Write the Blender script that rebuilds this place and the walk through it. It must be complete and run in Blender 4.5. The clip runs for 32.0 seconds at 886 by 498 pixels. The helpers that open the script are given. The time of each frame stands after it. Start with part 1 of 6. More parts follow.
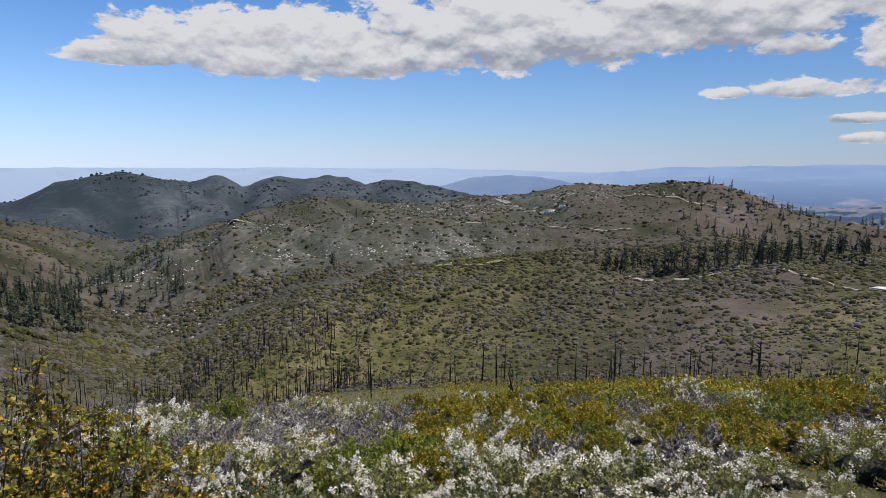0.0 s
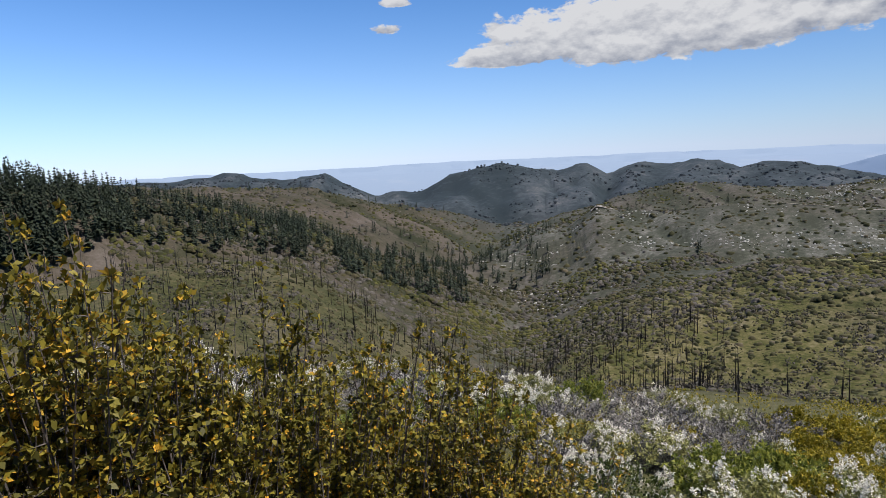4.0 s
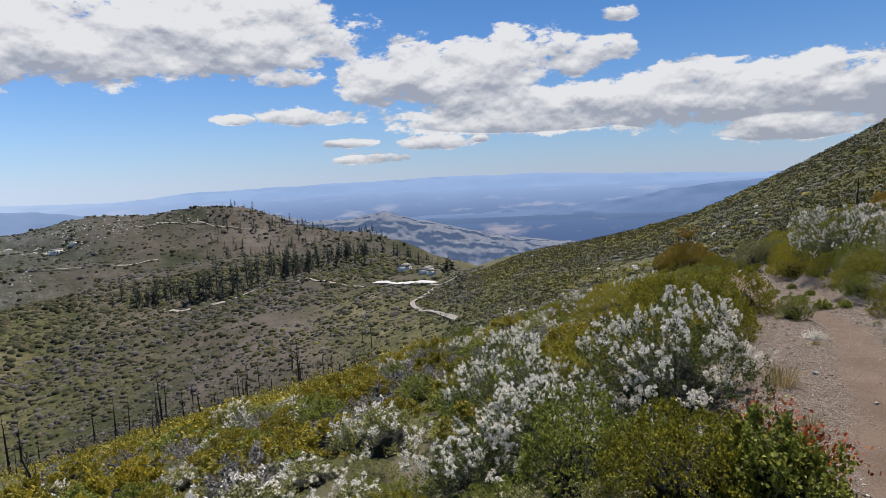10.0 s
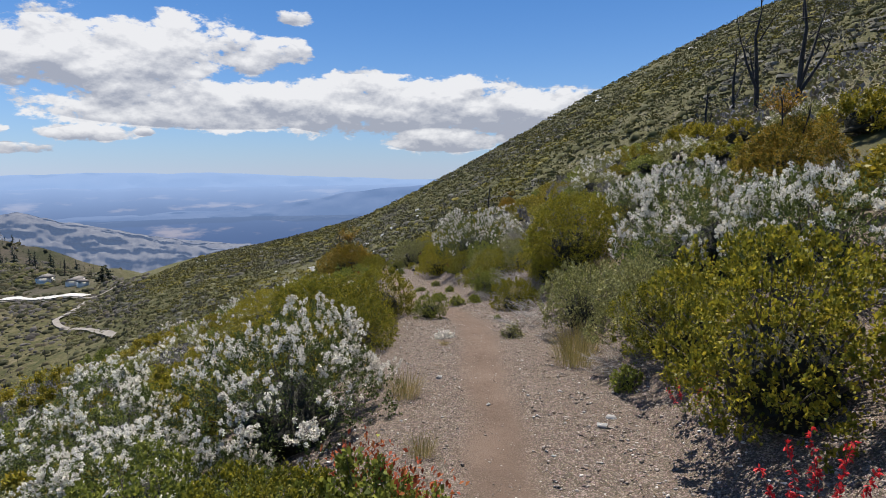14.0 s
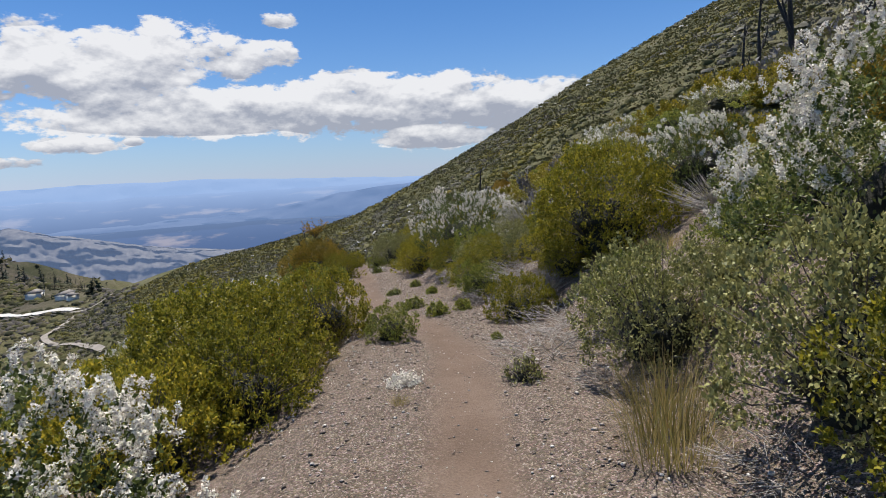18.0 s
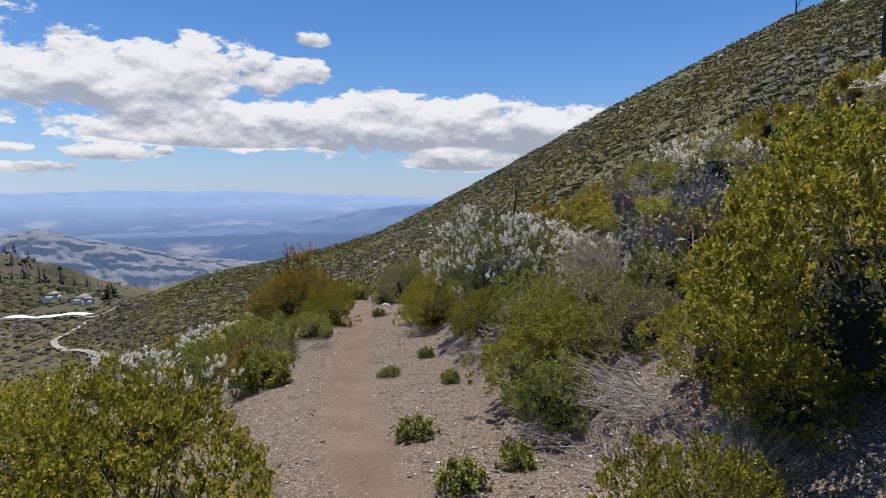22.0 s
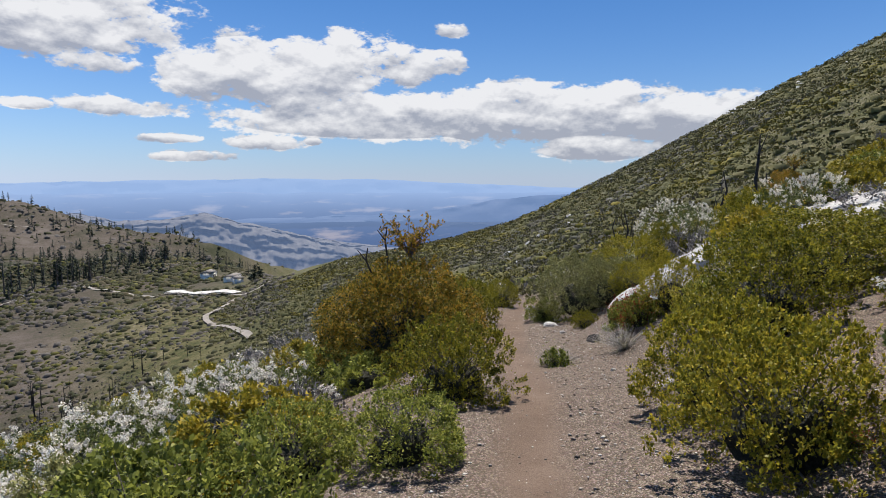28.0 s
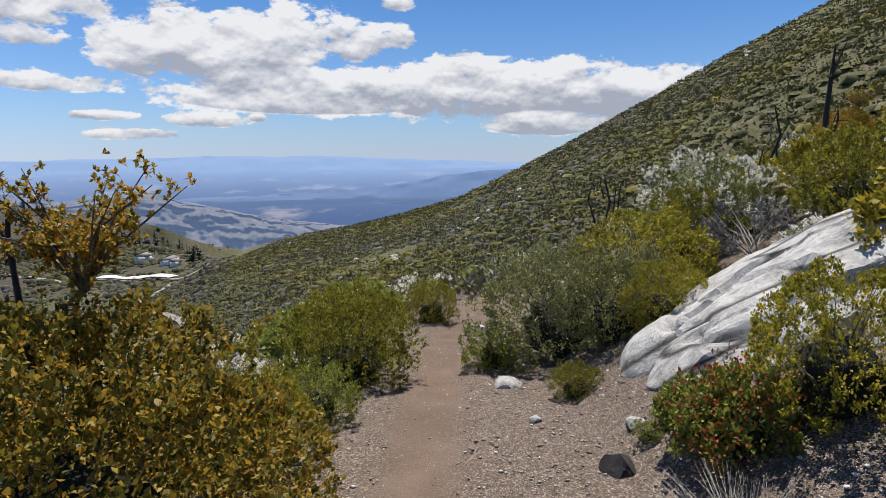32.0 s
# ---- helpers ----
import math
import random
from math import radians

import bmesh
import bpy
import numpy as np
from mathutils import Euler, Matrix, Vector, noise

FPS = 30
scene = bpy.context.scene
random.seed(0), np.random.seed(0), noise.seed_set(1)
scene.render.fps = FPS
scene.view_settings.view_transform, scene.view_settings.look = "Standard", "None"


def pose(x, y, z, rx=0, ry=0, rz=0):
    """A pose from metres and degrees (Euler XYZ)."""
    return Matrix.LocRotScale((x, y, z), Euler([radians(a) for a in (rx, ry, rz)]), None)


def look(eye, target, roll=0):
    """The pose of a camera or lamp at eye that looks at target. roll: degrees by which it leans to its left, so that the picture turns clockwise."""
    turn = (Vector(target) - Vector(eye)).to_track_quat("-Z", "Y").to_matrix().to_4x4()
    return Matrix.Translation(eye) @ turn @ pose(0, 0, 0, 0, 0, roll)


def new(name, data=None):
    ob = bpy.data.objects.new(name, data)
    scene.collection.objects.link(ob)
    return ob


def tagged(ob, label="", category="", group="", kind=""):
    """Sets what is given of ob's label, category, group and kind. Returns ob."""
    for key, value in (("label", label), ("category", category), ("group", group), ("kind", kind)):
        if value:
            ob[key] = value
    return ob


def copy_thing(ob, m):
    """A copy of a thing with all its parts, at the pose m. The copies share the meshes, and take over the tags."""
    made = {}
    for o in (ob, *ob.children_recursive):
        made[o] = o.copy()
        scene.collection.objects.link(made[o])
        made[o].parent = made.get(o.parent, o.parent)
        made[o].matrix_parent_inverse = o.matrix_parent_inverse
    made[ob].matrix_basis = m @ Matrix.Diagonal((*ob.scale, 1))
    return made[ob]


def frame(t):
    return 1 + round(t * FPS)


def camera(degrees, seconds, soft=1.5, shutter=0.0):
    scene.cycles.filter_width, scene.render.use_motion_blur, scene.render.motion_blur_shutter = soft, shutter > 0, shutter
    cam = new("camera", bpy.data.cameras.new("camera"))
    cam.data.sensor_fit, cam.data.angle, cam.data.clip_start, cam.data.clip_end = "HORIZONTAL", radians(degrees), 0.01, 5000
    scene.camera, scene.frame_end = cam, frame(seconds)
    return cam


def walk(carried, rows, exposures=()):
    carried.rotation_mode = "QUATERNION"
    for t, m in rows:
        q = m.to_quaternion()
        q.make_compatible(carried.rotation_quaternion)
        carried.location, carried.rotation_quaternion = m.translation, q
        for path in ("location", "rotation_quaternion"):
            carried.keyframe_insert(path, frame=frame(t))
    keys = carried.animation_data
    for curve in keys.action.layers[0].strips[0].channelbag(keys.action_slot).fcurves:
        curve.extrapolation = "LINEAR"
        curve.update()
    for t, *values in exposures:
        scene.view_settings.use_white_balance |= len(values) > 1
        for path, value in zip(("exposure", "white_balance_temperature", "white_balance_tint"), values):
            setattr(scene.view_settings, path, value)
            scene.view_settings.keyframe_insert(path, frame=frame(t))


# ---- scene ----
EXPO = 0.46
cam = camera(71.82, 32.0, 0.85)
PATH = [
    (0.0, pose(0.000, -0.000, 1.600, 81.91, -0.03, -0.03)),
    (0.5, pose(-0.097, 0.009, 1.599, 81.94, 0.19, 11.14)),
    (1.0, pose(-0.187, 0.025, 1.597, 81.78, 0.36, 18.98)),
    (1.5, pose(-0.252, 0.028, 1.595, 81.49, 2.09, 26.72)),
    (2.0, pose(-0.276, 0.011, 1.597, 81.44, 2.58, 33.25)),
    (2.5, pose(-0.254, -0.020, 1.603, 81.33, 2.47, 38.12)),
    (4.5, pose(0.007, -0.135, 1.660, 81.52, 3.48, 28.42)),
    (5.0, pose(0.003, -0.093, 1.652, 81.45, 4.20, 22.95)),
    (5.5, pose(0.004, -0.021, 1.640, 81.26, 4.17, 18.24)),
    (6.0, pose(0.008, 0.025, 1.627, 81.27, 4.13, 15.25)),
    (6.5, pose(0.030, 0.026, 1.619, 81.24, 4.35, 10.89)),
    (7.0, pose(0.054, 0.005, 1.627, 81.22, 3.89, 2.96)),
    (7.5, pose(0.054, -0.022, 1.651, 81.42, 3.45, -5.74)),
    (8.0, pose(0.096, -0.022, 1.654, 81.75, 2.56, -12.60)),
    (8.5, pose(0.146, -0.019, 1.657, 80.81, 1.83, -21.21)),
    (9.0, pose(0.194, -0.042, 1.669, 80.97, 2.49, -28.44)),
    (9.5, pose(0.232, -0.062, 1.678, 81.98, 2.25, -34.50)),
    (10.0, pose(0.286, -0.029, 1.720, 83.22, 2.62, -42.58)),
    (10.5, pose(0.388, 0.014, 1.718, 84.19, 2.97, -48.28)),
    (11.0, pose(0.484, 0.008, 1.718, 84.60, 2.31, -52.02)),
    (11.5, pose(0.516, -0.017, 1.695, 84.74, 1.73, -54.58)),
    (12.0, pose(0.498, 0.001, 1.697, 83.79, 1.88, -57.43)),
    (12.5, pose(0.521, 0.121, 1.685, 84.11, 0.50, -62.93)),
    (13.0, pose(0.819, 0.133, 1.625, 82.44, -0.13, -69.41)),
    (13.5, pose(1.346, 0.054, 1.598, 82.48, 0.15, -71.73)),
    (15.5, pose(3.296, 0.257, 1.241, 83.73, 1.54, -70.36)),
    (16.0, pose(3.742, 0.450, 1.084, 84.69, 0.51, -67.94)),
    (16.5, pose(4.244, 0.622, 0.961, 84.99, 0.67, -68.32)),
    (17.0, pose(4.809, 0.756, 0.885, 84.32, 0.70, -68.71)),
    (17.5, pose(5.432, 0.890, 0.856, 83.76, 1.77, -70.58)),
    (18.0, pose(6.115, 1.028, 0.821, 82.25, 3.03, -72.54)),
    (18.5, pose(6.762, 1.222, 0.773, 83.75, 0.95, -72.17)),
    (19.0, pose(7.374, 1.473, 0.729, 83.48, 2.23, -71.74)),
    (19.5, pose(8.027, 1.744, 0.763, 84.62, 1.77, -69.23)),
    (20.0, pose(8.708, 1.930, 0.741, 84.67, 0.22, -68.44)),
    (20.5, pose(9.341, 2.179, 0.687, 83.76, 2.00, -67.81)),
    (21.0, pose(10.026, 2.412, 0.640, 82.58, 3.38, -71.07)),
    (21.5, pose(10.655, 2.692, 0.596, 84.82, -2.50, -69.57)),
    (22.0, pose(11.322, 2.853, 0.561, 84.37, 0.32, -70.35)),
    (22.5, pose(11.997, 3.111, 0.477, 82.13, 0.91, -69.43)),
    (23.0, pose(12.710, 3.322, 0.402, 81.97, 1.69, -68.13)),
    (23.5, pose(13.445, 3.542, 0.336, 81.91, -0.15, -60.92)),
    (24.0, pose(13.962, 3.848, 0.290, 81.29, 0.95, -59.54)),
    (24.5, pose(14.526, 4.211, 0.203, 81.96, 1.18, -54.42)),
    (26.5, pose(16.674, 5.985, -0.156, 79.99, 1.84, -54.23)),
    (27.0, pose(17.217, 6.349, -0.226, 81.12, 0.90, -57.94)),
    (27.5, pose(17.889, 6.791, -0.308, 83.12, -0.94, -57.58)),
    (28.0, pose(18.549, 7.066, -0.394, 83.44, -0.09, -58.01)),
    (28.5, pose(19.251, 7.370, -0.487, 80.86, -1.28, -57.29)),
    (29.0, pose(19.869, 7.610, -0.533, 81.80, 0.37, -60.14)),
    (29.5, pose(20.659, 7.969, -0.643, 82.78, -1.58, -60.61)),
    (30.0, pose(21.371, 8.294, -0.703, 81.58, 0.99, -63.66)),
    (30.5, pose(22.173, 8.657, -0.762, 80.93, -0.79, -64.15)),
    (31.0, pose(22.929, 8.984, -0.833, 82.06, 0.30, -65.60)),
    (31.5, pose(23.738, 9.302, -0.923, 83.08, -1.28, -63.21)),
    (32.0, pose(24.492, 9.525, -0.947, 81.19, 0.50, -62.68)),
]
walk(cam, PATH, exposures=[(0.0, EXPO - 0.30), (7.0, EXPO - 0.28), (10.0, EXPO - 0.12), (13.0, EXPO), (32.0, EXPO)])

# ---- world: clear spring sky with a bank of cumulus, one high sun ----
SUN_AZ, SUN_EL = radians(63), radians(65)
world = bpy.data.worlds.new("sky")
scene.world = world
world.use_nodes = True
wn, wl = world.node_tree.nodes, world.node_tree.links
wn.clear()


def chain(nodes, links):
    """Small maths helper over one node tree: returns a function op(name, a, b, c)."""
    def op(kind, *values, clamp=False):
        n = nodes.new("ShaderNodeMath")
        n.operation, n.use_clamp = kind, clamp
        for i, v in enumerate(values):
            if isinstance(v, (int, float)):
                n.inputs[i].default_value = v
            else:
                links.new(v, n.inputs[i])
        return n.outputs[0]
    return op


op = chain(wn, wl)
coords = wn.new("ShaderNodeTexCoord")
split = wn.new("ShaderNodeSeparateXYZ")
wl.new(coords.outputs["Generated"], split.inputs[0])
sx, sy, sz = split.outputs
azim = op("MULTIPLY", op("ARCTAN2", sx, sy), 180 / math.pi)
elev = op("MULTIPLY", op("ARCSINE", sz), 180 / math.pi)


def sky_noise(scale, stretch, lift=0.0, detail=7.0, rough=0.58, turn=0.0):
    v = wn.new("ShaderNodeCombineXYZ")
    wl.new(azim, v.inputs[0])
    wl.new(op("MULTIPLY", op("ADD", elev, lift), stretch), v.inputs[1])
    v.inputs[2].default_value = turn
    n = wn.new("ShaderNodeTexNoise")
    n.inputs["Scale"].default_value, n.inputs["Detail"].default_value, n.inputs["Roughness"].default_value = scale, detail, rough
    wl.new(v.outputs[0], n.inputs["Vector"])
    return n.outputs["Fac"]


# azimuth, elevation, half width, height above and below the middle (degrees)
CLOUDS = [
    (-13, 9.3, 16, 4.0, 2.0), (-26, 8.4, 6, 1.3, 0.7), (6, 11.0, 17, 4.6, 2.9), (23, 12.0, 12.5, 5.0, 3.0), (29, 9.0, 4, 1.2, 0.9),
    (43, 9.0, 9.5, 3.2, 3.2), (50.5, 10.5, 4.2, 3.2, 2.6), (55, 9.9, 4.8, 2.0, 1.8), (52, 5.8, 15, 2.0, 2.2), (67, 6.2, 13, 2.5, 3.2),
    (80, 5.6, 10, 1.7, 3.4), (72, 2.9, 6, 1.0, 1.3), (24.3, 5.7, 1.9, 0.5, 0.5), (31, 5.8, 5.2, 0.9, 0.8), (33.5, 3.3, 3.0, 0.5, 0.4),
    (36, 1.8, 5.0, 0.6, 0.4), (42, 3.0, 3.4, 0.8, 0.6), (46.2, 3.3, 0.9, 0.4, 0.4), (58.4, 12.9, 1.7, 0.8, 0.5), (-37.5, 11.4, 1.4, 0.5, 0.4),
    (-36.6, 13.5, 1.4, 0.6, 0.3), (-120, 24, 22, 5, 3), (150, 30, 18, 5, 3), (-60, 38, 14, 4, 3),
]
body, weight, height = None, None, None
for ca, ce, half, up, down in CLOUDS:
    da = op("DIVIDE", op("SUBTRACT", azim, ca), half)
    de = op("SUBTRACT", elev, ce)
    rise = op("MAXIMUM", op("DIVIDE", de, up), op("DIVIDE", de, -down))
    local = op("DIVIDE", de, up)
    near = op("SUBTRACT", 1.0, op("ADD", op("MULTIPLY", da, da), op("MULTIPLY", rise, rise)))
    if half < 6:
        near = op("SUBTRACT", op("MULTIPLY", near, 0.75), 0.15)
    w = op("MAXIMUM", near, 0.0)
    body = near if body is None else op("MAXIMUM", body, near)
    weight = op("ADD", w, 0.02) if weight is None else op("ADD", weight, w)
    height = op("MULTIPLY", w, local) if height is None else op("ADD", height, op("MULTIPLY", w, local))
height = op("DIVIDE", height, weight)
puff = sky_noise(0.24, 1.7, detail=6.0, rough=0.52)
fine = sky_noise(0.85, 1.9, detail=8.0, rough=0.60, turn=3.0)
wisp = op("ADD", op("MULTIPLY", op("SUBTRACT", puff, 0.5), 2.6), op("MULTIPLY", op("SUBTRACT", fine, 0.5), 1.7))
dens = op("ADD", op("ADD", op("MAXIMUM", body, -1.6), wisp), 0.19)
cover = wn.new("ShaderNodeMapRange")
cover.interpolation_type = "SMOOTHERSTEP"
cover.inputs["From Min"].default_value, cover.inputs["From Max"].default_value = 0.0, 0.46
wl.new(dens, cover.inputs["Value"])
above = sky_noise(0.24, 1.7, lift=1.1, detail=6.0, rough=0.52)
above2 = sky_noise(0.85, 1.9, lift=0.35, detail=8.0, rough=0.60, turn=3.0)
lit = op("ADD", op("MULTIPLY", op("SUBTRACT", puff, above), 2.1), op("MULTIPLY", op("SUBTRACT", fine, above2), 0.62))
lit = op("ADD", op("ADD", lit, op("MULTIPLY", height, 0.62)), 0.50)
tone = wn.new("ShaderNodeValToRGB")
tone.color_ramp.elements[0].position, tone.color_ramp.elements[0].color = 0.05, (0.44, 0.47, 0.56, 1)
tone.color_ramp.elements[1].position, tone.color_ramp.elements[1].color = 0.75, (1.0, 1.0, 1.02, 1)
wl.new(lit, tone.inputs[0])
sky = wn.new("ShaderNodeTexSky")
sky.sky_type = "NISHITA"
sky.sun_disc, sky.sun_elevation, sky.sun_rotation = False, SUN_EL, SUN_AZ
sky.altitude, sky.air_density, sky.dust_density, sky.ozone_density = 1500, 1.0, 0.25, 3.5
clear = wn.new("ShaderNodeBackground")
clear.inputs["Strength"].default_value = 0.066
tint = wn.new("ShaderNodeMix")
tint.data_type, tint.blend_type = "RGBA", "MULTIPLY"
tint.inputs[0].default_value, tint.inputs[7].default_value = 1.0, (0.45, 0.91, 1.32, 1)
wl.new(sky.outputs[0], tint.inputs[6])
haze = wn.new("ShaderNodeMix")
haze.data_type = "RGBA"
haze.inputs[7].default_value = (6.2, 7.0, 8.8, 1)
wl.new(op("MULTIPLY", op("POWER", 2.718, op("MULTIPLY", op("MAXIMUM", elev, 0.0), -0.17)), 0.88), haze.inputs[0])
wl.new(tint.outputs[2], haze.inputs[6])
# away from the sun the spring haze scatters a little more light
back = op("ADD", 0.86, op("MULTIPLY", op("SUBTRACT", 1.0, op("COSINE", op("MULTIPLY", op("SUBTRACT", azim, 70.0), math.pi / 180))), op("MULTIPLY", 0.60, op("POWER", 2.718, op("MULTIPLY", op("POWER", op("MULTIPLY", op("MAXIMUM", elev, 0.0), 0.026), 2.0), -1.0)))))
gain = wn.new("ShaderNodeVectorMath")
gain.operation = "SCALE"
wl.new(haze.outputs[2], gain.inputs[0])
wl.new(back, gain.inputs["Scale"])
wl.new(gain.outputs[0], clear.inputs["Color"])
cloud = wn.new("ShaderNodeBackground")
cloud.inputs["Strength"].default_value = 0.63
wl.new(tone.outputs[0], cloud.inputs["Color"])
both = wn.new("ShaderNodeMixShader")
wl.new(op("MULTIPLY", cover.outputs[0], 0.96), both.inputs[0])
wl.new(clear.outputs[0], both.inputs[1])
wl.new(cloud.outputs[0], both.inputs[2])
wout = wn.new("ShaderNodeOutputWorld")
wl.new(both.outputs[0], wout.inputs[0])

sun = new("sun", bpy.data.lights.new("sun", "SUN"))
sun.data.energy, sun.data.angle, sun.data.color = 5.0, radians(0.5), (1.0, 0.96, 0.9)
sun_way = Vector((math.sin(SUN_AZ) * math.cos(SUN_EL), math.cos(SUN_AZ) * math.cos(SUN_EL), math.sin(SUN_EL)))
sun.matrix_world = look(sun_way * 100, (0, 0, 0))

# ---- materials ----
def material(name):
    m = bpy.data.materials.new(name)
    m.use_nodes = True
    return m, m.node_tree.nodes, m.node_tree.links, m.node_tree.nodes["Principled BSDF"]


def ramp(nodes, stops):
    r = nodes.new("ShaderNodeValToRGB")
    while len(r.color_ramp.elements) < len(stops):
        r.color_ramp.elements.new(0.5)
    for e, (p, c) in zip(r.color_ramp.elements, stops):
        e.position, e.color = p, (*c, 1)
    return r


def noise_node(nodes, links, scale, detail=6.0, roughness=0.6, source=None):
    n = nodes.new("ShaderNodeTexNoise")
    n.inputs["Scale"].default_value, n.inputs["Detail"].default_value, n.inputs["Roughness"].default_value = scale, detail, roughness
    if source:
        links.new(source, n.inputs["Vector"])
    return n.outputs["Fac"]


def mix_color(nodes, links, fac, a, b, kind="MIX"):
    n = nodes.new("ShaderNodeMix")
    n.data_type, n.blend_type = "RGBA", kind
    for socket, v in ((n.inputs[0], fac), (n.inputs[6], a), (n.inputs[7], b)):
        if isinstance(v, (int, float)):
            socket.default_value = v
        elif isinstance(v, tuple):
            socket.default_value = (*v, 1)
        else:
            links.new(v, socket)
    return n.outputs[2]


def leafy(name, stops, glow=0.22, roughness=0.5, spread=0.75):
    """Leaves and petals: each piece takes its own tone, each plant leans a little its own way; light shines through."""
    m, n, l, b = material(name)
    o = chain(n, l)
    geo, info = n.new("ShaderNodeNewGeometry"), n.new("ShaderNodeObjectInfo")
    pick = o("ADD", o("MULTIPLY", geo.outputs["Random Per Island"], spread), o("MULTIPLY", info.outputs["Random"], 1 - spread))
    r = ramp(n, stops)
    l.new(pick, r.inputs[0])
    tone = mix_color(n, l, 0.35, r.outputs[0], noise_ramp(n, l, 7.0), "OVERLAY")
    l.new(tone, b.inputs["Base Color"])
    b.inputs["Roughness"].default_value = roughness
    b.inputs["Specular IOR Level"].default_value = 0.2
    thin = n.new("ShaderNodeBsdfTranslucent")
    l.new(tone, thin.inputs["Color"])
    mix = n.new("ShaderNodeMixShader")
    mix.inputs[0].default_value = glow
    l.new(b.outputs[0], mix.inputs[1])
    l.new(thin.outputs[0], mix.inputs[2])
    l.new(mix.outputs[0], n["Material Output"].inputs[0])
    return m


def noise_ramp(n, l, scale):
    f = noise_node(n, l, scale, 3.0)
    r = ramp(n, [(0.3, (0.36, 0.36, 0.36)), (0.7, (0.64, 0.64, 0.64))])
    l.new(f, r.inputs[0])
    return r.outputs[0]


def grainy(name, stops, scale, bump=0.3, roughness=0.9, fine=8.0, local=True, islands=0.0):
    """Stone, bark, wood: two scales of tone and relief."""
    m, n, l, b = material(name)
    o = chain(n, l)
    src = n.new("ShaderNodeTexCoord").outputs["Object"] if local else n.new("ShaderNodeNewGeometry").outputs["Position"]
    big, small = noise_node(n, l, scale, 5.0, 0.6, src), noise_node(n, l, scale * fine, 6.0, 0.7, src)
    f = o("ADD", o("MULTIPLY", big, 0.6), o("MULTIPLY", small, 0.4))
    if islands:
        f = o("ADD", o("MULTIPLY", f, 1 - islands), o("MULTIPLY", n.new("ShaderNodeNewGeometry").outputs["Random Per Island"], islands))
    r = ramp(n, stops)
    l.new(f, r.inputs[0])
    l.new(r.outputs[0], b.inputs["Base Color"])
    b.inputs["Roughness"].default_value = roughness
    bn = n.new("ShaderNodeBump")
    bn.inputs["Strength"].default_value, bn.inputs["Distance"].default_value = bump, 0.05
    l.new(o("ADD", o("MULTIPLY", big, 0.5), small), bn.inputs["Height"])
    l.new(bn.outputs[0], b.inputs["Normal"])
    return m


